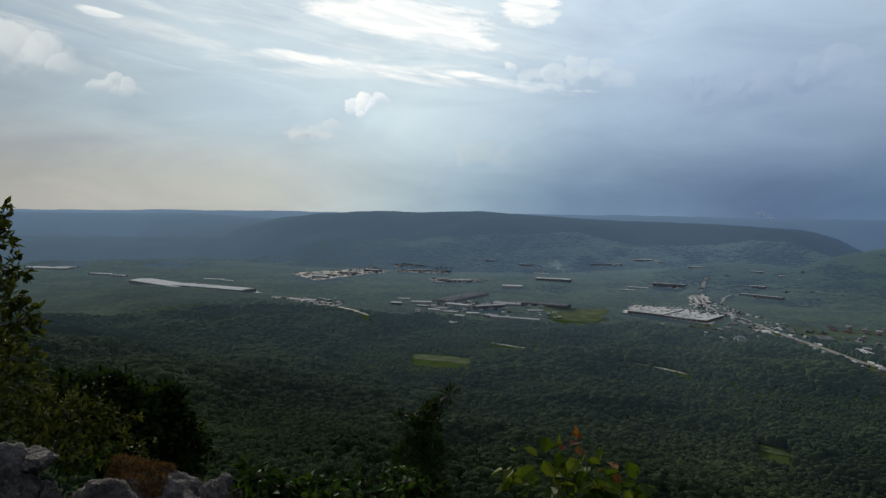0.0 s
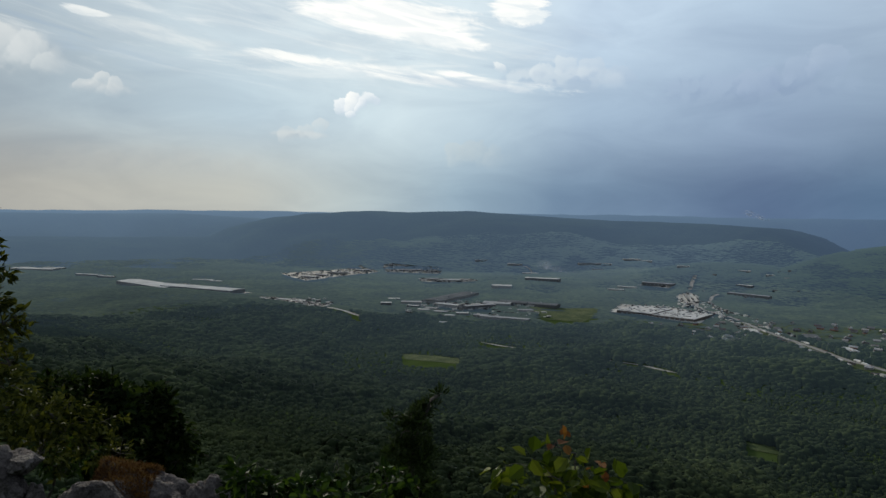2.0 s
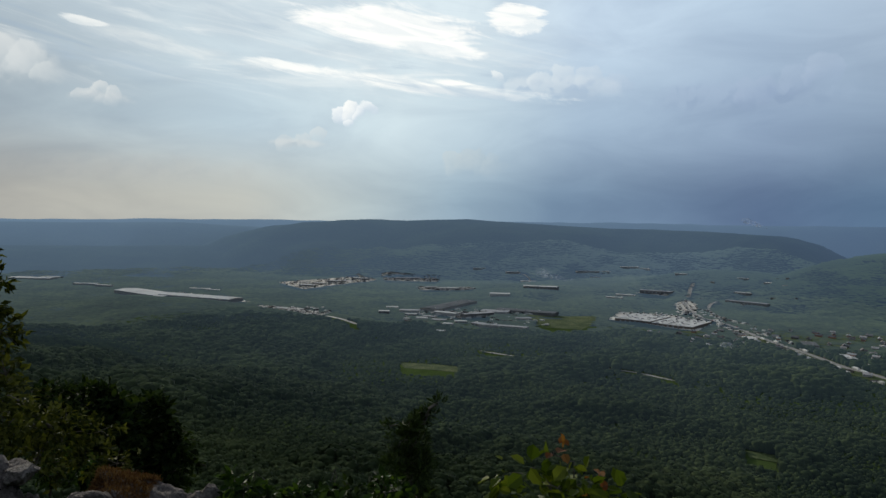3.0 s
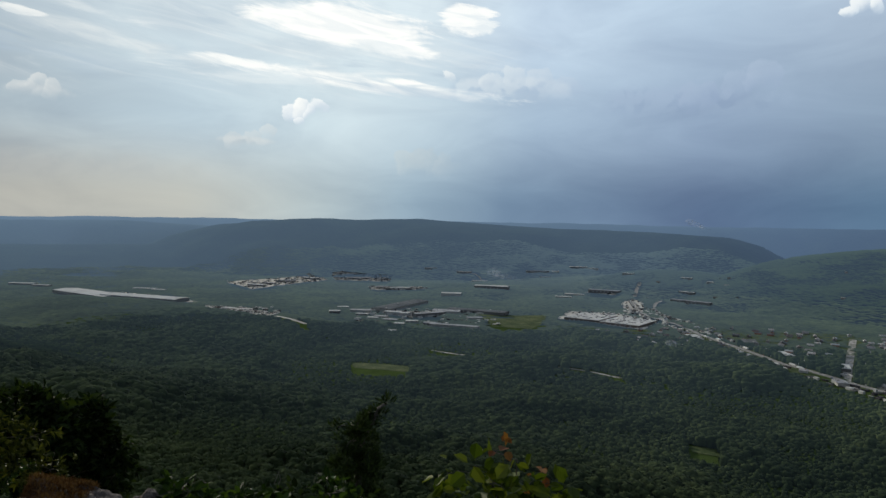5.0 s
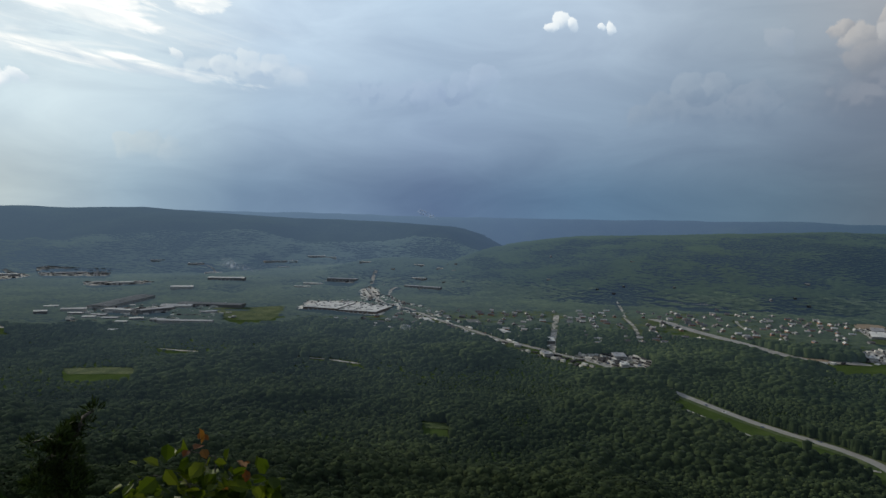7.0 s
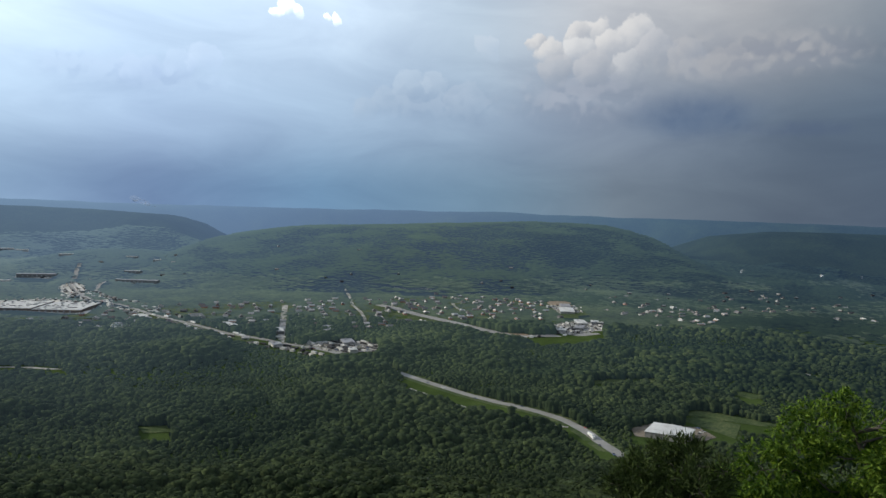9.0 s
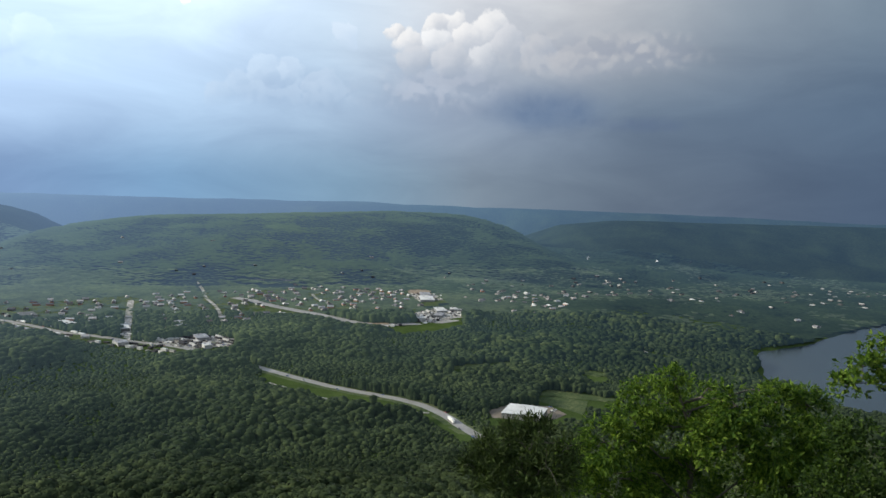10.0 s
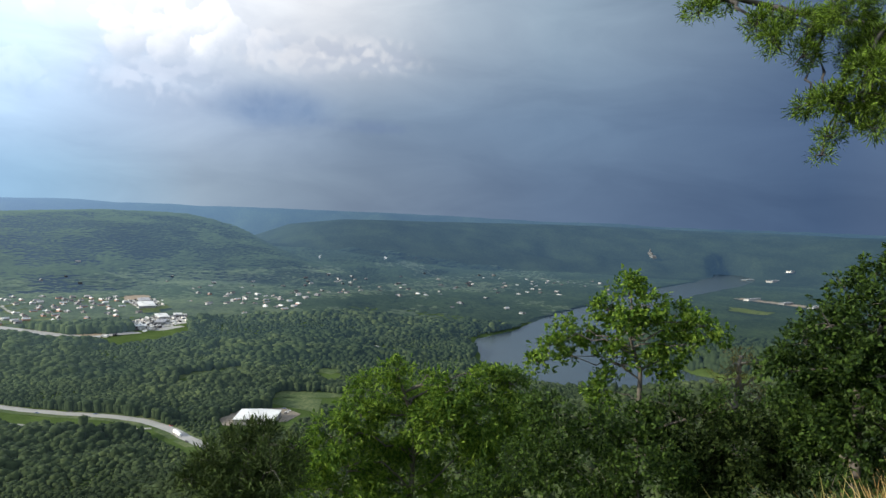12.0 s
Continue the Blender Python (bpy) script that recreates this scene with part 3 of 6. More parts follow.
MAIN_ROAD = [(600, 285), (640, 340), (672, 378), (692, 430), (692, 500), (695, 580), (712, 705), (728, 800), (738, 915), (706, 1025), (690, 1125), (694, 1240), (690, 1350), (688, 1455), (700, 1540), (690, 1620), (681, 1710), (698, 1830), (735, 2000), (800, 2140), (850, 2240)]
ROADS = [
    ("road", MAIN_ROAD, 12.5, M_ASPHALT, "pale four-lane valley highway"),
    ("road", [(714, 1008), (800, 1125), (900, 1260), (1000, 1395)], 13, M_CONCRETE, "straight pale town street"),
    ("road", [(1170, 1250), (1147, 1073), (1125, 930), (1100, 830), (1127, 745), (1247, 690)], 26, M_ASPHALT, "pale dual highway past the town"),
    ("road", [(91, 1258), (140, 1210), (199, 1166), (280, 1100), (362, 1016)], 7, M_CONCRETE, "narrow pale lane in the woods"),
    ("road", [(-330, 1700), (-260, 1610), (-198, 1500), (-150, 1440)], 9, M_ASPHALT, "pale lane below the quarry yard"),
    ("road", [(660, 640), (648, 560), (647, 500), (640, 463), (652, 428), (668, 400)], 5, M_CONCRETE, "narrow road beside the highway"),
    ("road", [(1311, 1538), (1220, 1410), (1133, 1305), (1060, 1190), (990, 1094)], 8, M_CONCRETE, "pale residential street"),
    ("road", [(1388, 1480), (1415, 1420), (1433, 1369), (1510, 1300), (1575, 1253)], 7, M_CONCRETE, "pale residential street"),
    ("road", [(1290, 1090), (1379, 1200), (1435, 1176)], 7, M_CONCRETE, "pale residential street"),
    ("road", [(1176, 292), (1160, 265), (1144, 243)], 8, M_CONCRETE, "short pale lane in the woods"),
    ("road", [(329, 2784), (370, 2760), (398, 2706), (380, 2690)], 14, M_PALE_YARD, "pale winding quarry road"),
    ("road", [(690, 1680), (735, 1740), (742, 1815), (785, 1960), (850, 2030)], 10, M_ASPHALT, "curving pale side road"),
]
tagged(strip_object("verge", MAIN_ROAD[:14], 30, M_LAWN, 0.3), "mown grass verge along the highway", "verge", kind="structure")
for name, line, width, mat, label in ROADS:
    tagged(strip_object(name, line, width, mat), label, "road", kind="structure")

M_YARD = material("worn_yard", (0.17, 0.145, 0.115), (0.1, 0.085, 0.07), (0.26, 0.23, 0.19), 0.9, 0.08, 0.02, 2.0, fine=8.0, spec=0.05)
PATCHES = [
    ("parking_lot", [(662, 1830), (697, 1985), (757, 2070), (780, 2010), (727, 1850)], M_PALE_YARD, "broad pale junction crowded with cars"),
    ("parking_lot", [(655, 2225), (700, 2240), (775, 2175), (730, 2140)], M_CONCRETE, "pale works yard in the trees"),
    ("field", [(235, 1720), (418, 1735), (380, 1600), (332, 1518), (249, 1541)], M_LAWN, "open mown green field"),
    ("field", [(-52, 1152), (50, 1122), (42, 1076), (-41, 1105)], M_LAWN, "open pale green meadow in the woods"),
    ("field", [(325, 705), (356, 694), (346, 670), (322, 684)], M_LAWN, "small bright clearing in the woods"),
    ("parking_lot", [(425, 1670), (490, 1800), (610, 1800), (668, 1640), (585, 1505)], M_PALE_YARD, "pale parking lot round the big store"),
    ("parking_lot", [(-576, 2595), (-296, 2850), (-200, 2700), (-424, 2330)], M_CONCRETE, "pale gravel storage yard"),
    ("parking_lot", [(-200, 2830), (40, 2800), (20, 2660), (-180, 2690)], M_CONCRETE, "pale gravel storage yard"),
    ("parking_lot", [(-46, 2467), (151, 2440), (150, 2330), (-40, 2350)], M_CONCRETE, "pale works yard"),
    ("parking_lot", [(-458, 1835), (-330, 1790), (-240, 1650), (-270, 1560), (-400, 1700)], M_CONCRETE, "pale scraped quarry yard"),
    ("parking_lot", [(0, 1760), (60, 1800), (150, 1790), (160, 1700), (60, 1690)], M_CONCRETE, "pale factory yard"),
    ("parking_lot", [(698, 335), (722, 352), (760, 345), (785, 300), (765, 272), (728, 275)], M_YARD, "concrete yard round the warehouse"),
    ("field", [(800, 330), (830, 318), (835, 270), (775, 255)], M_LAWN, "strip of mown grass by the warehouse"),
    ("parking_lot", [(1180, 735), (1262, 812), (1370, 815), (1380, 745), (1275, 692)], M_CONCRETE, "pale shopping centre parking lot"),
    # dark yard surface stands in for storm shade here
    ("parking_lot", [(2385, -600), (2425, -640), (2225, -850), (2170, -820)], M_YARD, "pale works yard by the river"),
    ("parking_lot", [(-985, 2180), (-770, 2010), (-540, 1905), (-500, 1960), (-640, 2030), (-900, 2240)], M_CONCRETE, "pale yard round the long halls"),
    ("field", [(870, 490), (900, 500), (985, 440), (955, 430)], M_LAWN, "long green clearing in the woods"),
    ("field", [(1092, 800), (1118, 822), (1134, 780), (1108, 760)], M_EARTH, "bare reddish earth by the highway"),
    ("field", [(1560, 1010), (1640, 1070), (1680, 1020), (1600, 960)], M_EARTH, "bare tan field behind the school"),
    ("field", [(1400, 860), (1450, 900), (1540, 880), (1480, 830)], M_LAWN, "school playing field"),
    ("parking_lot", [(1440, 900), (1560, 1010), (1610, 940), (1500, 870)], M_CONCRETE, "pale school yard"),
    ("field", [(2000, -500), (2110, -520), (2050, -640), (1960, -590)], M_LAWN, "pale green river-bank meadow"),
    ("field", [(975, 330), (1000, 325), (990, 290), (965, 300)], M_LAWN, "small clearing in the woods"),
    ("field", [(821, 335), (860, 330), (872, 225), (850, 240)], M_LAWN, "rough clearing behind the warehouse"),
    ("parking_lot", [(735, 880), (735, 985), (830, 950), (840, 880), (790, 850)], M_CONCRETE, "pale parking lot by the highway"),
]
for name, ring, mat, label in PATCHES:
    tagged(polygon_object(name, ring, 0, mat, 0.35), label, "field" if name == "field" else "parking lot", kind="structure")


def inside(x, y, ring):
    hit = np.zeros(np.shape(x), bool)
    for (ax, ay), (bx, by) in zip(ring, ring[1:] + ring[:1]):
        cross = ((ay > y) != (by > y)) & (x < (bx - ax) * (y - ay) / ((by - ay) or 1e-9) + ax)
        hit ^= cross
    return hit


TOWN = [(420, 1440), (700, 1560), (1050, 1460), (1500, 1250), (1640, 1000), (1400, 820), (1120, 1000), (760, 1000), (700, 980), (560, 1250)]
tagged(polygon_object("lawns", TOWN, 0, M_LAWN, 0.15, cell=25.0), "lawns and yards between the houses of the town", "lawn", kind="structure")


def plan_houses():
    """Where the houses stand: rows along the town's streets, and loose clusters up the valley."""
    rng = random.Random(7)
    spots = []
    for i in range(-30, 31):
        for j in range(-30, 31):
            px, py = i * 34.0 + rng.uniform(-8, 8), j * 30.0 + rng.uniform(-8, 8)
            x, y = 1000 + px * math.cos(STREET) - py * math.sin(STREET), 1200 + px * math.sin(STREET) + py * math.cos(STREET)
            if inside(np.array([x]), np.array([y]), TOWN)[0] and rng.random() < 0.62:
                spots.append((x, y))
    for cx, cy, spread, count in ((1600, 650, 110, 46), (2196, 685, 60, 14), (2647, -30, 50, 12), (2213, 369, 110, 12), (1900, 560, 160, 9), (1800, 250, 160, 9), (2150, 380, 200, 10), (1750, 900, 150, 10), (1950, 1050, 200, 9), (2300, 60, 160, 9), (1500, 1350, 160, 8), (1250, 1650, 180, 5), (2500, 250, 200, 14), (1150, 2000, 160, 4), (900, 2000, 120, 8), (520, 1400, 70, 14), (2480, -100, 140, 10)):
        for _ in range(count):
            spots.append((rng.gauss(cx, spread), rng.gauss(cy, spread * 0.7)))
    done = []
    lines = [[(*p, 0.0) for p in line] for _, line, *_ in ROADS]
    for x, y in spots:
        ax, ay = np.array([x]), np.array([y])
        if any(along(ax, ay, line)[0][0] < 20 for line in lines) or any(inside(ax, ay, ring)[0] for name, ring, *_ in PATCHES):
            continue
        if height(x, y) < LAKE_Z + 2.4 or any((x - p) ** 2 + (y - q) ** 2 < 400 for p, q in done):
            continue
        done.append((x, y))
    return done


STREET = math.atan2(1395 - 1008, 1000 - 714)
HOUSES = plan_houses()


def blocked(x, y):
    """Where no tree may stand: in water, on roads and yards, and close before them."""
    r = np.hypot(x, y)
    ux, uy = x / r, y / r
    bad = height(x, y) < LAKE_Z + 2.4
    for k in (0.0, 0.018, 0.036, 0.05):
        step = k * r
        px, py = x + ux * step, y + uy * step
        d, w = along(px, py, RIVER)
        bad |= d < w + 8
        if k > 0.04:
            px, py = np.where(r < 1500, px, x), np.where(r < 1500, py, y)
        for _, line, width, *_ in ROADS:
            d, _v = along(px, py, [(*p, 0.0) for p in line])
            close = d < width / 2 + 4
            if line is MAIN_ROAD and k > 0:
                close &= (py < 700) | (py > 890)      # here the woods stand close before the highway
            if width > 8 or k < 0.02:
                bad |= close
        for _, ring, *_ in PATCHES:
            bad |= inside(px, py, ring)
        if k == 0:
            for hx, hy in HOUSES:
                bad |= (px - hx) ** 2 + (py - hy) ** 2 < 90
    return bad


def crown_shape(seed, clumps, size, fine=2):
    """A tree crown: a dome of rounded lumps, open below, under a loose coat of leaf clumps."""
    rng = np.random.default_rng(seed)
    bm = bmesh.new()
    bmesh.ops.create_icosphere(bm, subdivisions=fine, radius=1.0)
    bm.verts.ensure_lookup_table()
    co = np.array([v.co for v in bm.verts])
    fc = np.array([[v.index for v in f.verts] for f in bm.faces])
    bm.free()
    fc = fc[co[fc].mean(1)[:, 2] > -0.3]
    lumps = rng.normal(size=(7, 3)) + (0, 0, 0.5)
    lumps /= np.linalg.norm(lumps, axis=1)[:, None]

    def reach(d):
        return 0.74 + 0.32 * np.maximum(0.0, (lumps @ d).max()) ** 4

    co = np.array([d * reach(d) * (0.95 + 0.1 * rng.random()) for d in co])
    verts, faces, base = [co], [fc], len(co)
    n = 0
    while n < clumps:
        d = rng.normal(size=3)
        d /= np.linalg.norm(d)
        if d[2] < -0.3:
            continue
        c = d * (reach(d) + 0.06 * rng.random())
        face = d + rng.normal(size=3) * 0.3 + (0, 0, 0.2)
        face /= np.linalg.norm(face)
        u = np.cross(face, rng.normal(size=3))
        u /= np.linalg.norm(u)
        v = np.cross(face, u)
        r = size * (0.7 + 0.6 * rng.random())
        verts.append(np.array([c + u * r, c + (-0.5 * u + 0.8 * v) * r, c + (-0.5 * u - 0.8 * v) * r]))
        faces.append(np.array([[base, base + 1, base + 2]]))
        base += 3
        n += 1
    return np.concatenate(verts), np.concatenate(faces)


def dome_shape(seed, sides, rings):
    """A low round crown for trees too far off to show their leaves."""
    rng = np.random.default_rng(seed)
    verts, faces = [], []
    levels = [(-1.0, 0.9), (0.4, 0.78)] if rings == 2 else [(-0.25, 0.95)]
    for k, (h, r) in enumerate(levels):
        for j in range(sides):
            a = 6.283 * (j + 0.5 * k) / sides
            q = r * (0.8 + 0.4 * rng.random())
            verts.append((q * math.cos(a), q * math.sin(a), h + 0.2 * (rng.random() - 0.5)))
    top = len(verts)
    verts.append((0.2 * (rng.random() - 0.5), 0.2 * (rng.random() - 0.5), 0.8))
    last = (rings - 1) * sides
    for j in range(sides):
        n = (j + 1) % sides
        if rings == 2:
            faces += [(j, n, sides + j), (n, sides + n, sides + j)]
        faces.append((last + j, last + n, top))
    return np.array(verts), np.array(faces)


def scatter(r0, r1, spacing, seed, az=(-37.0, 118.0)):
    """Jittered plan points in a ring about the bluff, thinned by chance."""
    rng = np.random.default_rng(seed)
    g = np.arange(-r1, r1, spacing)
    x, y = np.meshgrid(g, g)
    x = x.ravel() + (rng.random(x.size) - 0.5) * spacing * 0.9
    y = y.ravel() + (rng.random(y.size) - 0.5) * spacing * 0.9
    r, a = np.hypot(x, y), np.degrees(np.arctan2(x, y))
    ok = (r >= r0) & (r < r1) & (a > az[0]) & (a < az[1])
    x, y = x[ok], y[ok]
    ok = ~blocked(x, y)
    x, y = x[ok], y[ok]
    r = np.hypot(x, y)
    town = (inside(x, y, TOWN) | inside(x * (1 + 30 / r), y * (1 + 30 / r), TOWN)) & (rng.random(x.size) < 0.05)
    x, y = x[~town], y[~town]
    return x, y, rng


def build_woods(r0, r1, spacing, shapes, size, seed, mats, flat=1.0, az=(-37.0, 118.0), label="dense summer broadleaf forest canopy"):
    """Forest between two distances; a second, dimmer material, where given, paints hazed hills and storm shade towards
    the river.
    """
    x, y, rng = scatter(r0, r1, spacing, seed, az)
    slope = x * math.sin(radians(40)) + y * math.cos(radians(40)) > 45
    x, y = x[slope], y[slope]
    z = height(x, y)
    stand = 0.3 + 1.3 * np.clip(0.5 + 1.7 * fractal(x, y, 110, 41, 3), 0, 1)
    # storm shade towards the river, painted by switching trees to the dimmer material
    storm_shade = np.clip((np.degrees(np.arctan2(x, y)) - 56 + 40 * fractal(x, y, 200, 77)) / 30, 0, 1)
    later = ((z > 30 + 12 * rng.random(len(x))) | (rng.random(len(x)) < storm_shade)) & (len(mats) > 1)
    whole = rng.integers(0, len(shapes), len(x))
    for second, mat in enumerate(mats):
        if (later == bool(second)).any():
            plant(x, y, z, stand, np.where(later == bool(second), whole, -1), shapes, size, flat, mat, label, rng)


def plant(x, y, z, stand, pick, shapes, size, flat, mat, label, rng):
    allv, allf, base = [], [], 0
    for k, (v, f) in enumerate(shapes):
        idx = np.nonzero(pick == k)[0]
        n = len(idx)
        a = rng.random(n) * 6.283
        s = np.where(inside(x[idx], y[idx], TOWN), 0.75, 1.0) * size * (0.45 + 0.55 * stand[idx]) * (0.6 + 0.65 * rng.random(n))
        c, sn = np.cos(a), np.sin(a)
        vx = (v[None, :, 0] * c[:, None] - v[None, :, 1] * sn[:, None]) * s[:, None] + x[idx, None]
        vy = (v[None, :, 0] * sn[:, None] + v[None, :, 1] * c[:, None]) * s[:, None] + y[idx, None]
        tall = s * (0.85 + 0.3 * rng.random(n)) * flat
        vz = v[None, :, 2] * tall[:, None] + (z[idx] + tall * 0.2 + 7.5 * flat * stand[idx] * s / size)[:, None]
        vz = np.where(v[None, :, 2] < -0.2, np.minimum(vz, z[idx, None] + 0.5), vz)     # the outer boughs come down to the ground
        allv.append(np.stack([vx, vy, vz], -1).reshape(-1, 3))
        allf.append((f[None] + (np.arange(n) * len(v))[:, None, None]).reshape(-1, 3) + base)
        base += n * len(v)
    ob = mesh_object("woods", np.concatenate(allv), np.concatenate(allf), mat, True)
    return tagged(ob, label, "forest", kind="stuff")


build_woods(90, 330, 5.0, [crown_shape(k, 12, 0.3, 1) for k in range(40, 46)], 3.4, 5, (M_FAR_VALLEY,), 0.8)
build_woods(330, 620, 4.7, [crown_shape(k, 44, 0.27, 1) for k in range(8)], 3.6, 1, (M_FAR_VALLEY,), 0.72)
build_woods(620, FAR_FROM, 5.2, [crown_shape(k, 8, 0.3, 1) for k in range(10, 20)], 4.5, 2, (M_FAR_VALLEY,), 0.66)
FAR_LABEL = "far forest at the foot of the hazy ridges"
FAR_WOODS = (M_FAR_VALLEY, M_FAR_DIM)
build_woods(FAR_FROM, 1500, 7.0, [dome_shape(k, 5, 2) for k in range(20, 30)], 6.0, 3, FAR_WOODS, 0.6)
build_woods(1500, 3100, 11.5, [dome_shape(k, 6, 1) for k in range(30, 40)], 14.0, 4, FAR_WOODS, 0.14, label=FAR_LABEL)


# ---- buildings ----
def part(name, bm, mat, parent, label="", smooth=False):
    me = bpy.data.meshes.new(name)
    bm.to_mesh(me)
    bm.free()
    if smooth:
        me.polygons.foreach_set("use_smooth", np.ones(len(me.polygons), dtype=bool))
    me.materials.append(mat)
    ob = new(name, me)
    ob.parent = parent
    if label:
        tagged(ob, label)
    return ob


def box(bm, x, y, z, sx, sy, sz, turn=0.0):
    """A box by its base centre and size."""
    m = Matrix.Translation((x, y, z + sz / 2)) @ Matrix.Rotation(turn, 4, "Z") @ Matrix.Diagonal((sx, sy, sz, 1))
    bmesh.ops.create_cube(bm, size=1.0, matrix=m)


def stand(ob, x, y, turn=0.0, sink=0.0):
    ob.matrix_basis = pose(x, y, float(height(x, y)) + 0.36 - sink, 0, 0, turn)
    return ob


M_DOOR = material("dock_door", (0.3, 0.31, 0.33), rough=0.5, scale=0.5)
M_BRICK = material("brick_wall", (0.32, 0.17, 0.12), (0.24, 0.12, 0.09), (0.4, 0.24, 0.17), 0.85, 0.3)
M_DARK_ROOF = material("dark_roofing", (0.13, 0.14, 0.148), (0.09, 0.098, 0.105), (0.19, 0.2, 0.21), 0.95, 0.05, spec=0.0)
M_GLASS_DARK = material("vehicle_glass", (0.02, 0.025, 0.03), rough=0.08, scale=1.0)
M_TYRE = material("tyre_rubber", (0.02, 0.02, 0.02), rough=0.9, scale=3.0)
PAINTS = [material("vehicle_paint", c, rough=0.3, scale=0.5) for c in ((0.7, 0.7, 0.68), (0.05, 0.05, 0.06), (0.35, 0.36, 0.38), (0.3, 0.04, 0.03), (0.06, 0.1, 0.22))]

M_STORE_FRONT = material("store_front", (0.15, 0.12, 0.1), (0.09, 0.075, 0.065), (0.26, 0.22, 0.19), 0.8, 0.15, fine=4.0)


def shed(x, y, length, width, tall, turn, roof_mat, label, wall_mat=None, pitch=0.04, category="building", units=0):
    """A low wide building: walls, a shallow gabled roof with eaves, loading doors and roof units."""
    top = new("building")
    bm = bmesh.new()
    box(bm, 0, 0, -3, length, width, tall + 3)
    part("wall", bm, wall_mat or M_WALL, top)
    bm = bmesh.new()
    rise, lx, wy = max(0.4, width * pitch), length / 2 + 0.6, width / 2 + 0.6
    lower = [bm.verts.new(p) for p in ((-lx, -wy, tall), (lx, -wy, tall), (lx, 0, tall + rise), (lx, wy, tall), (-lx, wy, tall), (-lx, 0, tall + rise))]
    upper = [bm.verts.new(v.co + Vector((0, 0, 0.5))) for v in lower]
    for q in ((0, 1, 2, 5), (5, 2, 3, 4)):
        bm.faces.new([upper[k] for k in q])
        bm.faces.new([lower[k] for k in reversed(q)])
    for a, b in ((0, 1), (1, 2), (2, 3), (3, 4), (4, 5), (5, 0)):
        bm.faces.new([lower[a], lower[b], upper[b], upper[a]])
    roof = part("roof", bm, roof_mat, top)
    chance = random.Random(int(x * 7 + y))
    for k in range(units):
        bm = bmesh.new()
        if units > 12:
            ux, uy = chance.uniform(-0.46, 0.46) * length, (k % 6 - 2.5) / 6 * width
        else:
            ux, uy = (k + 0.5) / units * length - length / 2, width * (0.18 if k % 2 else -0.2)
        box(bm, ux, uy, tall + rise * 0.5, 3.0 + (units > 12) * chance.uniform(0, 4), 2.4, 1.8)
        part("roof_unit", bm, M_WHITE_ROOF if k % 3 == 0 else M_GREY_ROOF if k % 3 == 1 else M_DARK_ROOF, roof)
    for k in range(min(6, int(length // 16))):
        bm = bmesh.new()
        box(bm, (k + 0.5) * 12 - length * 0.4, -width / 2 - 0.05, 0.0, 3.6, 0.3, 4.0)
        part("door", bm, M_DOOR, top)
    tagged(top, label, category)
    return stand(top, x, y, turn)


shed(728, 309, 40, 44, 6.5, 11, M_WHITE_ROOF, "large warehouse with a white metal roof in the woods", units=0, pitch=0.02)
shed(512, 1664, 88, 118, 7, -41.5, M_WHITE_ROOF, "big store with a flat white roof crowded with units", M_STORE_FRONT, 0.004, units=40)
shed(583, 1601, 96, 118, 6, -41.5, M_WHITE_ROOF, "wide flat-roofed store with many roof units", M_STORE_FRONT, 0.004, units=54)
shed(-835, 2075, 267, 75, 7, -39, M_WHITE_ROOF, "very long industrial hall with a white roof", units=0)
shed(-648, 1964, 261, 55, 6.5, -26, M_WHITE_ROOF, "very long industrial hall with a white roof", units=0)
shed(-1450, 2560, 165, 45, 7, -7, M_WHITE_ROOF, "long pale industrial hall at the valley's edge")
shed(52, 1890, 230, 52, 7, 60, M_DARK_ROOF, "large factory hall with a dark grey roof", units=7)
shed(116, 1712, 84, 22, 8, 28, M_GREY_ROOF, "long white-roofed hall of the factory")
shed(165, 1760, 70, 40, 6.5, -14, M_GREY_ROOF, "grey-roofed hall of the factory", units=3)
shed(245, 1760, 155, 38, 6, -28, M_DARK_ROOF, "long white-walled hall with a dark roof", units=5)
shed(212, 2120, 60, 34, 8, -10, M_WHITE_ROOF, "white-roofed works hall in the trees")
shed(356, 2240, 110, 34, 8, -20, M_WHITE_ROOF, "pale long works hall in the trees")
shed(160, 1526, 112, 18, 6, -23, M_GREY_ROOF, "row of grey-roofed sheds")
shed(40, 1728, 64, 16, 7, -33, M_WHITE_ROOF, "white-roofed hall of the factory")
shed(892, 1945, 120, 18, 7, -50, M_GREY_ROOF, "long pale building beside the curving road")
shed(715, 2190, 100, 24, 7, -32, M_GREY_ROOF, "long grey-roofed works hall in the trees")
shed(-116, 1745, 26, 20, 7, 0, M_WHITE_ROOF, "small white-roofed shed in the trees")
shed(-52, 1765, 52, 24, 7, -5, M_GREY_ROOF, "grey-roofed workshop in the trees")
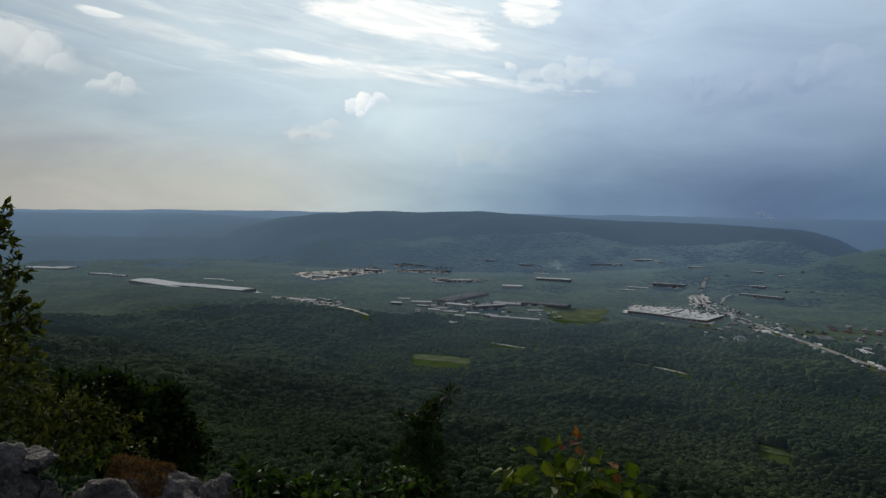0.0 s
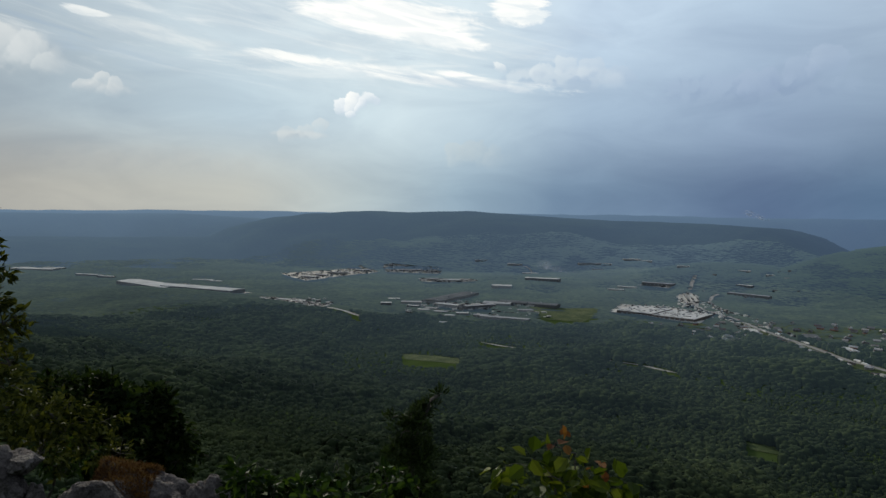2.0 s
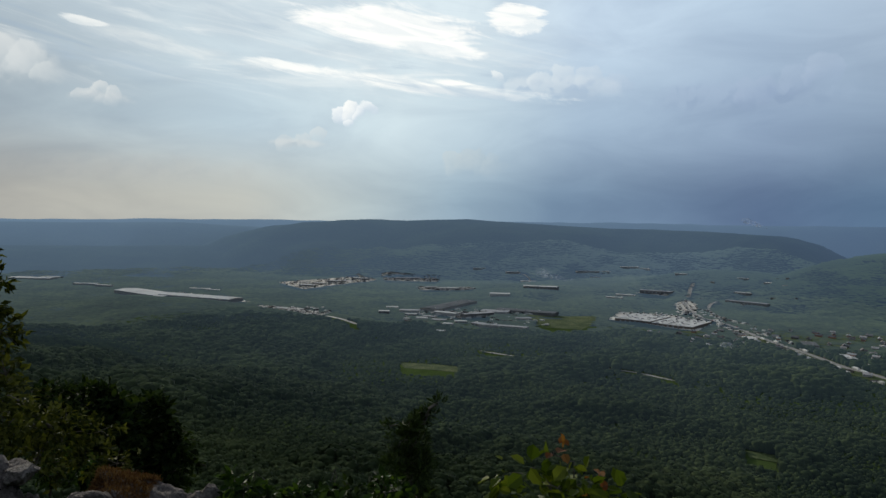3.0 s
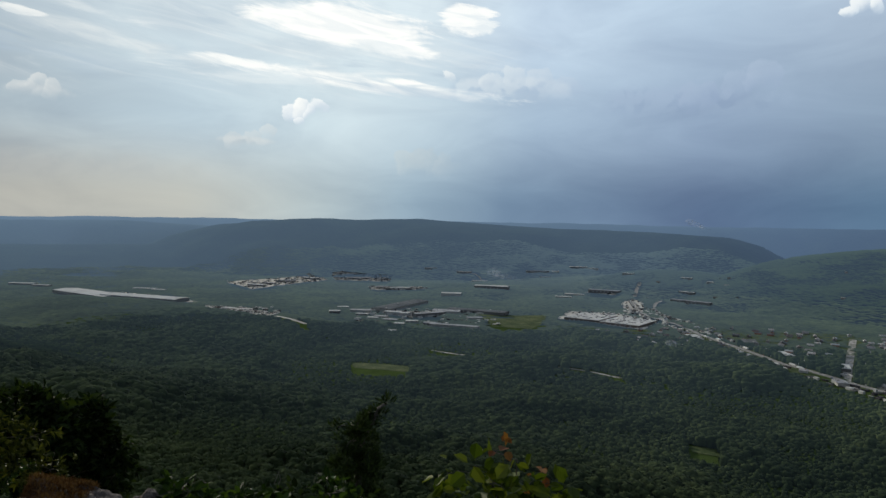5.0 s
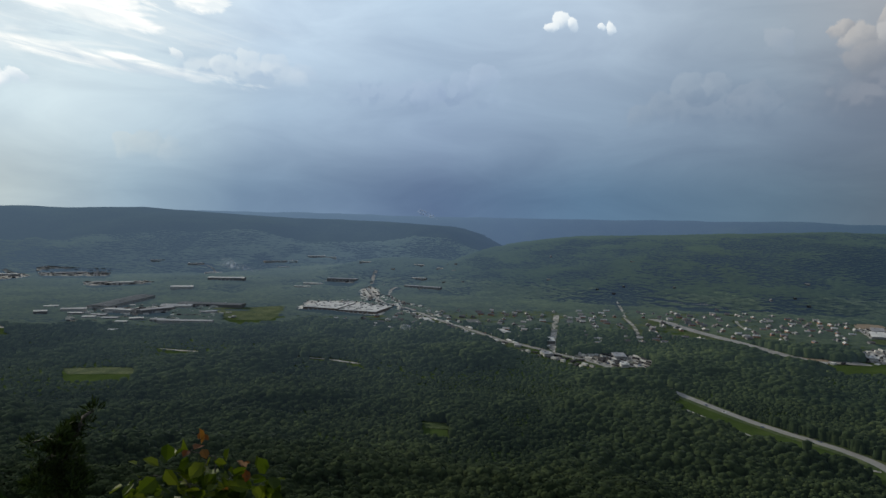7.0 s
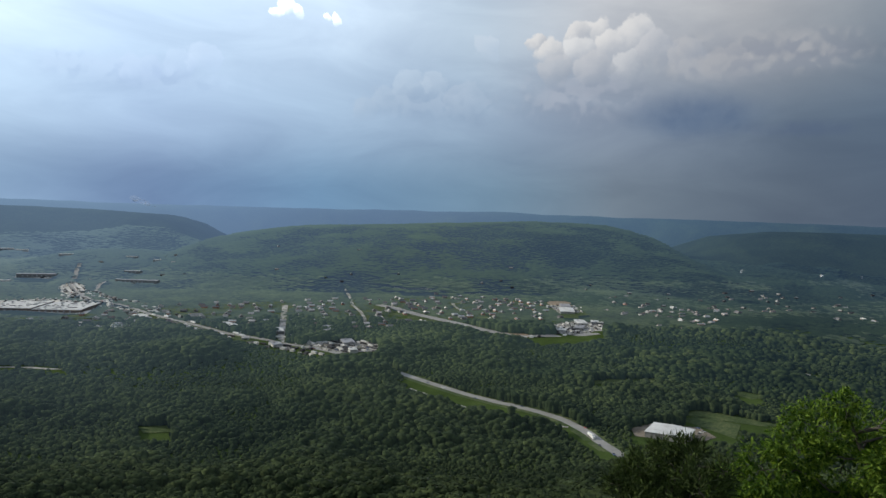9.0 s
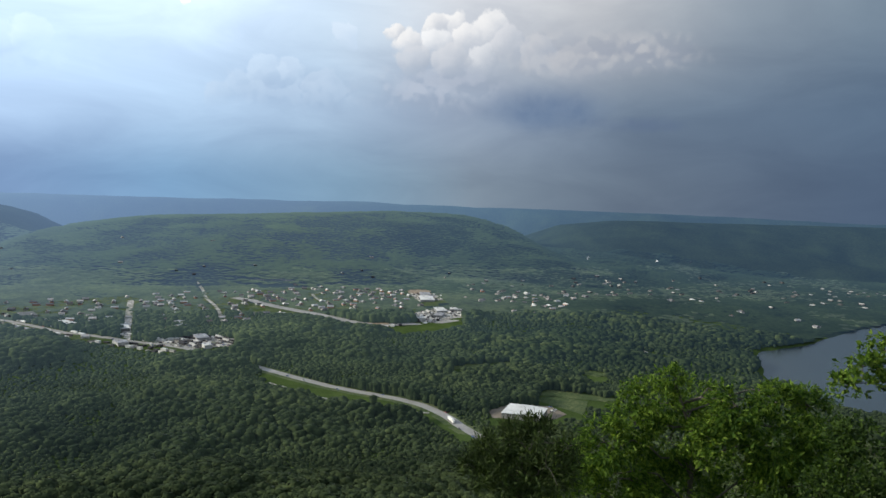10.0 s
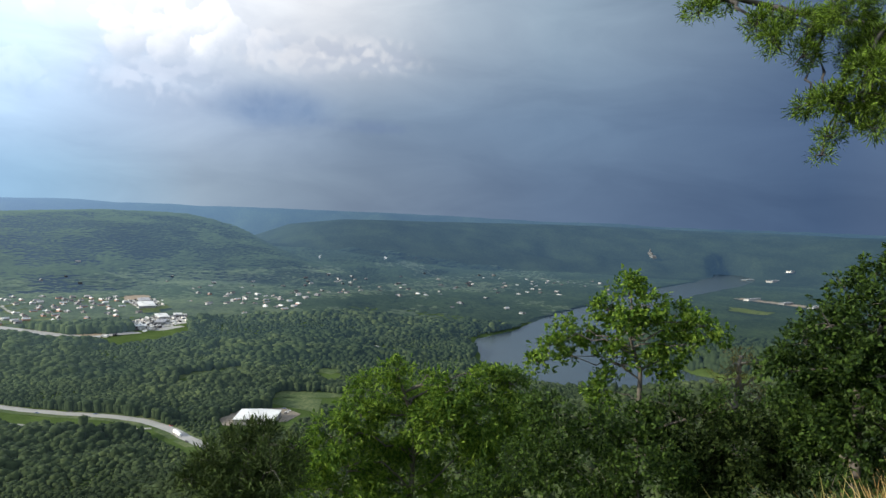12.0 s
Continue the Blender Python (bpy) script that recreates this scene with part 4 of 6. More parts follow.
for x, y, l, w, roof in ((-101, 1845, 30, 16, M_WHITE_ROOF), (-56, 1790, 36, 14, M_GREY_ROOF), (-47, 1713, 30, 12, M_WHITE_ROOF), (-2, 1675, 34, 14, M_GREY_ROOF), (24, 1443, 18, 10, M_WHITE_ROOF), (20, 1620, 34, 18, M_GREY_ROOF), (70, 1600, 28, 16, M_WHITE_ROOF), (110, 1570, 30, 18, M_GREY_ROOF), (40, 1560, 22, 14, M_WHITE_ROOF), (-20, 1650, 26, 16, M_WHITE_ROOF), (220, 1640, 36, 18, M_GREY_ROOF), (30, 1760, 40, 22, M_GREY_ROOF),
                         (-430, 2440, 60, 20, M_WHITE_ROOF), (-350, 2600, 70, 20, M_GREY_ROOF), (-270, 2700, 60, 24, M_WHITE_ROOF), (-400, 2520, 50, 18, M_GREY_ROOF), (-90, 2740, 90, 26, M_GREY_ROOF), (60, 2390, 70, 24, M_WHITE_ROOF), (0, 2420, 40, 20, M_GREY_ROOF),
                         (-330, 1700, 40, 18, M_GREY_ROOF), (-370, 1740, 30, 16, M_WHITE_ROOF), (380, 2700, 60, 24, M_WHITE_ROOF), (620, 2750, 90, 24, M_GREY_ROOF), (800, 2800, 70, 24, M_WHITE_ROOF)):
    shed(x, y, l, w, 4.6, random.uniform(-40, 10), roof, "low metal-roofed shed in an industrial yard")
for x, y, l, w, turn in ((197, 2839, 50, 14, 0), (329, 2784, 60, 14, -10), (685, 2759, 50, 16, -20), (848, 2784, 60, 16, -15), (640, 2700, 40, 14, 0), (863, 2386, 40, 14, -30), (1021, 2263, 36, 14, -40), (1069, 2190, 22, 14, -40),
                        (-1174, 2393, 90, 20, -12), (-1090, 2340, 60, 16, -12), (-742, 2260, 70, 18, -8), (-690, 2230, 40, 16, -8), (-1419, 2631, 80, 22, -10), (-1500, 2600, 50, 30, -10), (945, 2090, 50, 14, -50), (610, 2170, 60, 16, -30), (560, 2110, 50, 14, -30)):
    shed(x, y, l, w, 5.0, turn, M_WHITE_ROOF, "far low pale-roofed hall among the valley trees")
# along the highway and in the shopping centre
for x, y, l, w, turn, roof, label in ((650, 1400, 44, 22, 80, M_WHITE_ROOF, "white-roofed store beside the road"), (740, 1340, 50, 26, 70, M_DARK_ROOF, "dark-roofed store beside the road"), (735, 1210, 40, 20, 85, M_WHITE_ROOF, "white-roofed store beside the road"),
                                      (655, 1190, 36, 18, 88, M_GREY_ROOF, "grey-roofed store beside the road"), (770, 1100, 46, 24, 60, M_WHITE_ROOF, "white-roofed store beside the road"), (800, 930, 36, 20, 60, M_GREY_ROOF, "broad grey-roofed shop beside the highway"),
                                      (760, 870, 20, 12, 60, M_WHITE_ROOF, "white-roofed shop beside the highway"), (690, 985, 24, 16, 70, M_GREY_ROOF, "grey-roofed shop beside the highway"), (860, 1060, 56, 20, 55, M_BRICK, "red-brown brick store in the town"),
                                      (1335, 780, 50, 22, 40, M_WHITE_ROOF, "white-roofed shopping centre by the highway"), (1262, 740, 40, 18, 20, M_GREY_ROOF, "grey-roofed shopping centre by the highway"), (1205, 745, 22, 14, 30, M_WHITE_ROOF, "small white-roofed shop by the highway"),
                                      (1360, 760, 26, 16, 30, M_WHITE_ROOF, "small white-roofed shop by the highway"), (1480, 905, 80, 34, 35, M_WHITE_ROOF, "long pale-roofed school among trees"), (1560, 960, 60, 26, 35, M_GREY_ROOF, "grey-roofed wing of the school"),
                                      # dark roofs on the river halls paint in the storm's shade
                                      (2360, -660, 70, 18, -45, M_DARK_ROOF, "grey works hall by the river"), (2290, -740, 60, 18, -45, M_DARK_ROOF, "grey works hall by the river"), (2220, -800, 60, 18, -45, M_DARK_ROOF, "grey works hall by the river"),
                                      (3300, -900, 90, 24, -40, M_DARK_ROOF, "far white hall across the river"), (3200, -980, 100, 24, -40, M_DARK_ROOF, "far white hall across the river"), (3300, -1080, 60, 20, -40, M_DARK_ROOF, "far grey hall across the river")):
    shed(x, y, l, w, 4.8, turn, roof if roof is not M_BRICK else M_GREY_ROOF, label, M_BRICK if roof is M_BRICK else None, 0.02, units=2)


M_DULL_CONCRETE = material("dull_concrete", (0.1, 0.105, 0.11), rough=0.9, scale=0.05, spec=0.1)


def silo_works(x, y):
    top = new("silo_works")
    for k, (px, r, h) in enumerate(((-18, 5, 20), (-7, 5, 20), (5, 4, 36), (24, 6, 18))):
        bm = bmesh.new()
        bmesh.ops.create_cone(bm, cap_ends=True, segments=20, radius1=r, radius2=r, depth=h, matrix=Matrix.Translation((px, 0, h / 2)))
        silo = part("silo", bm, M_DULL_CONCRETE, top, smooth=False)
        bm = bmesh.new()
        bmesh.ops.create_cone(bm, cap_ends=True, segments=20, radius1=r + 0.5, radius2=r * 0.3, depth=4, matrix=Matrix.Translation((px, 0, h + 2)))
        part("cap", bm, M_DULL_CONCRETE, silo)
    for px, l, h in ((-48, 30, 10), (45, 36, 12)):
        bm = bmesh.new()
        box(bm, px, 0, -4, l, 18, h + 4)
        part("hall", bm, M_DULL_CONCRETE, top)
    tagged(top, "pale concrete silo works far down the valley", "factory")
    stand(top, x, y, 10)


silo_works(3565, -507)


def make_house(roof_mat, wall_mat, l, w, wing):
    top = new("house")
    bm = bmesh.new()
    box(bm, 0, 0, -1.5, l, w, 4.6)
    if wing:
        box(bm, l * 0.3, w * 0.6, -1.5, l * 0.35, w * 0.7, 4.4)
    part("wall", bm, wall_mat, top)
    bm = bmesh.new()
    for cx, cy, hl, hw, turned in ([(0, 0, l / 2 + 0.5, w / 2 + 0.5, False)] + ([(l * 0.3, w * 0.55, w * 0.5, l * 0.175 + 0.5, True)] if wing else [])):
        ridge = 3.0 + hw * 0.62
        pts = [(-hl, -hw, 3.0), (hl, -hw, 3.0), (hl, hw, 3.0), (-hl, hw, 3.0), (-hl, 0, ridge), (hl, 0, ridge)]
        v = [bm.verts.new((cx + (-p[1] if turned else p[0]), cy + (p[0] if turned else p[1]), p[2])) for p in pts]
        for q in ((0, 1, 5, 4), (2, 3, 4, 5), (1, 2, 5), (3, 0, 4), (3, 2, 1, 0)):
            bm.faces.new([v[k] for k in q])
    roof = part("roof", bm, roof_mat, top)
    bm = bmesh.new()
    box(bm, -l * 0.25, w * 0.1, 3.5, 0.9, 0.9, 3.2)
    part("chimney", bm, M_BRICK, roof)
    return tagged(top, "small pitched-roof house among yards and trees", "house", "houses of the town")


M_PALE_SHINGLE = material("pale_roofing", (0.22, 0.22, 0.22), (0.11, 0.11, 0.12), (0.42, 0.42, 0.41), 0.7, 0.3, obj_random=0.8)
PLANS = [make_house(M_SHINGLE, M_WALL, 12, 8, True), make_house(M_SHINGLE, M_WALL, 10, 7, False), make_house(M_PALE_SHINGLE, M_WALL, 13, 8, True), make_house(M_PALE_SHINGLE, M_BRICK, 14, 7, False)]


def build_houses():
    rng = random.Random(8)
    near = sorted(HOUSES, key=lambda p: math.hypot(*p))
    for k, (x, y) in enumerate(near[:290]):
        turn = math.degrees(STREET) + rng.choice((0, 90, 180, 270)) + rng.uniform(-8, 8)
        if k < len(PLANS):
            stand(PLANS[k], x, y, turn)
        else:
            copy_thing(rng.choice(PLANS), pose(x, y, float(height(x, y)) + 0.36, 0, 0, turn))
    verts, faces = [], []
    for x, y in near[290:]:
        a, z, k = STREET + rng.choice((0, 1.571)) + rng.uniform(-0.15, 0.15), float(height(x, y)) - 0.5, len(verts)
        hl, hw = rng.uniform(4.5, 7.0), rng.uniform(3.2, 4.4)
        c, sn = math.cos(a), math.sin(a)
        for u, v, w in ((-hl, -hw, 0), (hl, -hw, 0), (hl, hw, 0), (-hl, hw, 0), (-hl, -hw, 3.6), (hl, -hw, 3.6), (hl, hw, 3.6), (-hl, hw, 3.6),
                        (-hl - 0.4, -hw - 0.4, 3.5), (hl + 0.4, -hw - 0.4, 3.5), (hl + 0.4, 0, 6.0), (-hl - 0.4, 0, 6.0), (hl + 0.4, hw + 0.4, 3.5), (-hl - 0.4, hw + 0.4, 3.5)):
            verts.append((x + u * c - v * sn, y + u * sn + v * c, z + w))
        faces += [[k + i for i in q] for q in ((0, 1, 5, 4), (1, 2, 6, 5), (2, 3, 7, 6), (3, 0, 4, 7), (8, 9, 10, 11), (11, 10, 12, 13))]
    tagged(mesh_object("far_houses", verts, faces, M_FAR_HOUSE, False), "scattered far pale houses among the valley trees", "houses", kind="stuff")


M_FAR_HOUSE = material("far_house", (0.14, 0.138, 0.132), (0.06, 0.06, 0.064), (0.28, 0.275, 0.265), 0.8, 0.3, island=1.2, spec=0.1)
build_houses()


# ---- vehicles ----
def make_car(paint):
    top = new("car")
    bm = bmesh.new()
    box(bm, 0, 0, 0.35, 4.5, 1.8, 0.65)
    bmesh.ops.bevel(bm, geom=bm.edges[:], offset=0.12, segments=1, affect="EDGES")
    part("body", bm, paint, top)
    bm = bmesh.new()
    pts = [(-1.6, -0.8, 1.0), (0.9, -0.8, 1.0), (0.9, 0.8, 1.0), (-1.6, 0.8, 1.0), (-1.1, -0.65, 1.5), (0.35, -0.65, 1.5), (0.35, 0.65, 1.5), (-1.1, 0.65, 1.5)]
    v = [bm.verts.new(p) for p in pts]
    for q in ((4, 5, 6, 7), (0, 1, 5, 4), (1, 2, 6, 5), (2, 3, 7, 6), (3, 0, 4, 7)):
        bm.faces.new([v[k] for k in q])
    part("cabin", bm, M_GLASS_DARK, top)
    for x in (-1.4, 1.4):
        for y in (-0.82, 0.82):
            bm = bmesh.new()
            bmesh.ops.create_cone(bm, cap_ends=True, segments=10, radius1=0.33, radius2=0.33, depth=0.22, matrix=Matrix.Translation((x, y, 0.33)) @ Matrix.Rotation(radians(90), 4, "X"))
            part("wheel", bm, M_TYRE, top)
    return tagged(top, "small car parked on pale asphalt", "car", "cars in the valley")


def make_lorry():
    top = new("truck")
    bm = bmesh.new()
    box(bm, -1.5, 0, 1.1, 13, 2.5, 2.8)
    part("trailer", bm, PAINTS[0], top)
    bm = bmesh.new()
    box(bm, 6.6, 0, 0.7, 2.4, 2.4, 2.6)
    bmesh.ops.bevel(bm, geom=bm.edges[:], offset=0.2, segments=1, affect="EDGES")
    part("cab", bm, PAINTS[0], top)
    for x in (-6.5, -5.2, 3.5, 6.6):
        for y in (-1.05, 1.05):
            bm = bmesh.new()
            bmesh.ops.create_cone(bm, cap_ends=True, segments=10, radius1=0.5, radius2=0.5, depth=0.3, matrix=Matrix.Translation((x, y, 0.5)) @ Matrix.Rotation(radians(90), 4, "X"))
            part("wheel", bm, M_TYRE, top)
    return tagged(top, "white box lorry on the valley highway", "truck", "trucks on the highway")


def build_traffic():
    rng = random.Random(11)
    cars = [make_car(p) for p in PAINTS]
    lorry = make_lorry()
    line = smooth_line(MAIN_ROAD, 8.0)
    first = {}

    def put_car(ob, x, y, turn, lift):
        m = pose(x, y, float(height(x, y)) + lift, 0, 0, turn)
        if ob not in first:
            first[ob] = True
            ob.matrix_basis = m
        else:
            copy_thing(ob, m)

    for k in range(4, len(line) - 40, 4):
        if rng.random() < 0.62:
            p, d = line[k], line[k + 1] - line[k - 1]
            a = math.degrees(math.atan2(d[1], d[0]))
            s = rng.choice((-7.0, -3.5, 3.5, 7.0))
            n = np.array((-d[1], d[0])) / np.hypot(*d)
            put_car(lorry if rng.random() < 0.16 else rng.choice(cars), *(p + n * s), a + (180 if s > 0 else 0), 0.52)
    for name, ring, mat, label in PATCHES:
        if name != "parking_lot" or ring[0][1] > 2000 or ring[0][0] < -100 or ring[0][0] > 2000:
            continue
        r = np.array(ring)
        lo, hi = r.min(0), r.max(0)
        count = 60 if ring[0][0] == 425 else (24 if ring[0][0] == 662 else 16)
        for _ in range(count * 5):
            x, y = rng.uniform(lo[0], hi[0]), lo[1] + (hi[1] - lo[1]) * round(rng.random() * 9) / 9
            if count and inside(np.array([x]), np.array([y]), ring)[0] and not (440 < x < 640 and abs((x - 505) * 0.663 + (y - 1582) * 0.749 - 65) < 66) and not (700 < x < 760 and y < 345):
                put_car(rng.choice(cars), x, y, rng.choice((90, 270)), 0.37)
                count -= 1


build_traffic()


# ---- stored goods, vans and trailers, too small and many to tell apart ----
M_CLUTTER = material("stored_goods", (0.16, 0.155, 0.145), (0.035, 0.035, 0.04), (0.5, 0.49, 0.47), 0.7, 0.5, island=1.5, spec=0.2)


def build_clutter():
    rng = random.Random(21)
    for name, ring, mat, label in PATCHES:
        if name != "parking_lot" or ring[0][0] == 698 or ring[0][0] > 2000:
            continue
        r = np.array(ring, float)
        lo, hi = r.min(0), r.max(0)
        area = 0.5 * abs(np.dot(r[:, 0], np.roll(r[:, 1], 1)) - np.dot(r[:, 1], np.roll(r[:, 0], 1)))
        turn = math.atan2(*(r[1] - r[0])[::-1])
        c, sn = math.cos(turn), math.sin(turn)
        verts, faces = [], []
        for _ in range(int(min(420, area / 90))):
            x, y = rng.uniform(lo[0], hi[0]), rng.uniform(lo[1], hi[1])
            row = round(((x - lo[0]) * -sn + (y - lo[1]) * c) / 14) * 14 - ((x - lo[0]) * -sn + (y - lo[1]) * c)
            x, y = x - sn * row, y + c * row
            if not inside(np.array([x]), np.array([y]), ring)[0] or (440 < x < 640 and abs((x - 505) * 0.663 + (y - 1582) * 0.749 - 65) < 66):
                continue
            hl, hw, tall = rng.uniform(1.5, 7.0), rng.uniform(1.0, 2.2), rng.uniform(1.3, 3.4)
            z, k = float(height(x, y)) + 0.3, len(verts)
            for dz in (0, tall):
                for u, v in ((-hl, -hw), (hl, -hw), (hl, hw), (-hl, hw)):
                    verts.append((x + u * c - v * sn, y + u * sn + v * c, z + dz))
            faces += [(k + 4, k + 5, k + 6, k + 7)] + [(k + j, k + (j + 1) % 4, k + 4 + (j + 1) % 4, k + 4 + j) for j in range(4)]
        if verts:
            tagged(mesh_object("stored_goods", verts, faces, M_CLUTTER, False), "rows of trailers, vans and stacked goods on a yard", "stored goods", kind="stuff")


def build_roadside():
    """Small shops, signs and parked vans along the highway through the town and round the factory."""
    rng = random.Random(33)
    line = smooth_line(MAIN_ROAD, 6.0)
    spots = []
    for k in range(2, len(line) - 2):
        if 880 < line[k][1] < 1900:
            d = line[k + 1] - line[k - 1]
            n = np.array((-d[1], d[0])) / np.hypot(*d)
            for _ in range(2):
                p = line[k] + n * rng.choice((-1, 1)) * rng.uniform(12, 48)
                spots.append((*p, math.atan2(d[1], d[0])))
    for _ in range(150):
        spots.append((rng.uniform(-60, 270), rng.uniform(1560, 1830), -0.4))
    for _ in range(70):
        spots.append((rng.uniform(-440, -250), rng.uniform(1600, 1820), 0.7))
    for _ in range(60):
        spots.append((rng.gauss(1230, 60), rng.gauss(745, 20), 0.3))
    verts, faces = [], []
    for x, y, turn in spots:
        if any(math.hypot(x - p, y - q) < 14 for p, q in HOUSES):
            continue
        c, sn, z, k = math.cos(turn), math.sin(turn), float(height(x, y)) + 0.3, len(verts)
        hl, hw, tall = rng.uniform(1.6, 6.5), rng.uniform(1.0, 3.6), rng.uniform(1.4, 4.2)
        for dz in (0, tall):
            for u, v in ((-hl, -hw), (hl, -hw), (hl, hw), (-hl, hw)):
                verts.append((x + u * c - v * sn, y + u * sn + v * c, z + dz))
        faces += [(k + 4, k + 5, k + 6, k + 7)] + [(k + j, k + (j + 1) % 4, k + 4 + (j + 1) % 4, k + 4 + j) for j in range(4)]
    tagged(mesh_object("roadside_sheds", verts, faces, M_CLUTTER, False), "small pale shops, sheds and vans along the valley roads", "sheds", kind="stuff")


build_clutter()
build_roadside()


# ---- steam over the far works ----
def steam_material():
    mat = bpy.data.materials.new("steam")
    mat.use_nodes = True
    g = Net(mat.node_tree)
    place = g.node("ShaderNodeTexCoord").outputs["Object"]
    clear, white, mixed, out = g.node("ShaderNodeBsdfTransparent"), g.node("ShaderNodeBsdfDiffuse"), g.node("ShaderNodeMixShader"), g.node("ShaderNodeOutputMaterial")
    white.inputs[0].default_value = (0.8, 0.82, 0.85, 1)
    g.put(mixed.inputs[0], g.step(g.noise(place, 0.06, 4.0, 0.6), 0.42, 0.75, 0.0, 0.3))
    g.put(mixed.inputs[1], clear.outputs[0])
    g.put(mixed.inputs[2], white.outputs[0])
    g.put(out.inputs[0], mixed.outputs[0])
    return mat


def steam_plume(x, y, z, rise, drift, size, seed):
    bm = bmesh.new()
    rng = random.Random(seed)
    for k in range(9):
        t = k / 8
        m = Matrix.Translation((drift * t + rng.gauss(0, size * 0.3), rng.gauss(0, size * 0.3), rise * t)) @ Matrix.Diagonal((size * (0.4 + t), size * (0.4 + t), size * (0.35 + 0.6 * t), 1))
        bmesh.ops.create_icosphere(bm, subdivisions=2, radius=1.0, matrix=m)
    me = bpy.data.meshes.new("steam_plume")
    bm.to_mesh(me)
    bm.free()
    me.polygons.foreach_set("use_smooth", np.ones(len(me.polygons), dtype=bool))
    me.materials.append(M_STEAM)
    ob = new("steam_plume", me)
    ob.location = (x, y, z)
    ob.visible_shadow = False
    tagged(ob, "thin white wisp of steam over the valley", "steam", kind="stuff")


M_STEAM = steam_material()
steam_plume(1480, 3060, 222, 34, -90, 14, 1)
steam_plume(520, 2620, 20, 30, -110, 18, 2)
steam_plume(560, 1230, 14, 10, -30, 7, 3)
steam_plume(2658, 895, 46, 16, 24, 5, 4)
steam_plume(2859, 674, 46, 5, 30, 4, 5)
steam_plume(2998, 568, 42, 5, 22, 4, 6)


# ---- trees and shrubs on the bluff ----
M_BARK = material("bark", (0.07, 0.06, 0.05), (0.035, 0.03, 0.026), (0.13, 0.115, 0.1), 0.9, 2.5, 0.02, 14.0)
# Sun, mid and dark copies of one leaf: light and shade put into colour
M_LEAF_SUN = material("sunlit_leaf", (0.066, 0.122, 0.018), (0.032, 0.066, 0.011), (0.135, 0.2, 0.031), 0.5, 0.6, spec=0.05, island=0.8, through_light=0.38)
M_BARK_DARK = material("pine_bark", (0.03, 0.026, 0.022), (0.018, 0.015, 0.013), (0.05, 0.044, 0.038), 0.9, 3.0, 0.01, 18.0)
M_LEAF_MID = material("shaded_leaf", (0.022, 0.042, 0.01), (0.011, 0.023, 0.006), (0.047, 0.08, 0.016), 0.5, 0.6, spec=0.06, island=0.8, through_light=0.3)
M_LEAF_DARK = material("deep_shade_leaf", (0.013, 0.024, 0.007), (0.007, 0.012, 0.004), (0.031, 0.047, 0.013), 0.7, 0.7, spec=0.02, island=0.8, through_light=0.22)
M_LEAF_OLIVE = material("olive_leaf", (0.046, 0.052, 0.011), (0.022, 0.028, 0.006), (0.095, 0.1, 0.022), 0.6, 0.7, spec=0.03, island=0.8, through_light=0.25)
M_LEAF_LIGHT = material("young_leaf", (0.062, 0.086, 0.011), (0.036, 0.056, 0.008), (0.11, 0.13, 0.018), 0.5, 1.0, spec=0.06, island=0.7, through_light=0.34)
M_LEAF_RED = material("red_young_leaf", (0.13, 0.05, 0.02), (0.09, 0.03, 0.014), (0.19, 0.09, 0.03), 0.5, 2.0, spec=0.06, island=0.5, through_light=0.35)
M_NEEDLE = material("pine_needle", (0.062, 0.105, 0.014), (0.025, 0.045, 0.008), (0.13, 0.2, 0.028), 0.5, 0.8, spec=0.06, island=0.8, through_light=0.25)
M_NEEDLE_DARK = material("cedar_spray", (0.03, 0.045, 0.014), (0.018, 0.028, 0.01), (0.05, 0.075, 0.02), 0.65, 0.8, spec=0.06, island=0.6, through_light=0.1)
M_NEEDLE_BROWN = material("browned_needle", (0.09, 0.07, 0.025), (0.05, 0.045, 0.018), (0.13, 0.11, 0.035), 0.7, 0.8, spec=0.06, island=0.8, through_light=0.15)
M_DRY = material("dry_grass", (0.3, 0.2, 0.09), (0.2, 0.12, 0.05), (0.42, 0.32, 0.16), 0.8, 1.0, spec=0.06, island=0.8, through_light=0.25)
M_RUSSET = material("russet_grass", (0.12, 0.055, 0.024), (0.065, 0.03, 0.015), (0.2, 0.115, 0.05), 0.85, 1.0, spec=0.06, island=0.8, through_light=0.15)
M_GRASS = material("bank_grass", (0.085, 0.09, 0.026), (0.045, 0.055, 0.015), (0.16, 0.15, 0.05), 0.75, 1.0, spec=0.06, island=0.8, through_light=0.25)
M_ROCK = material("sandstone", (0.105, 0.09, 0.083), (0.028, 0.024, 0.023), (0.27, 0.245, 0.22), 0.9, 4.0, 0.12, 12.0, fine=9.0, spec=0.15)


def unit(v):
    return v / np.maximum(np.linalg.norm(v, axis=-1, keepdims=True), 1e-9)


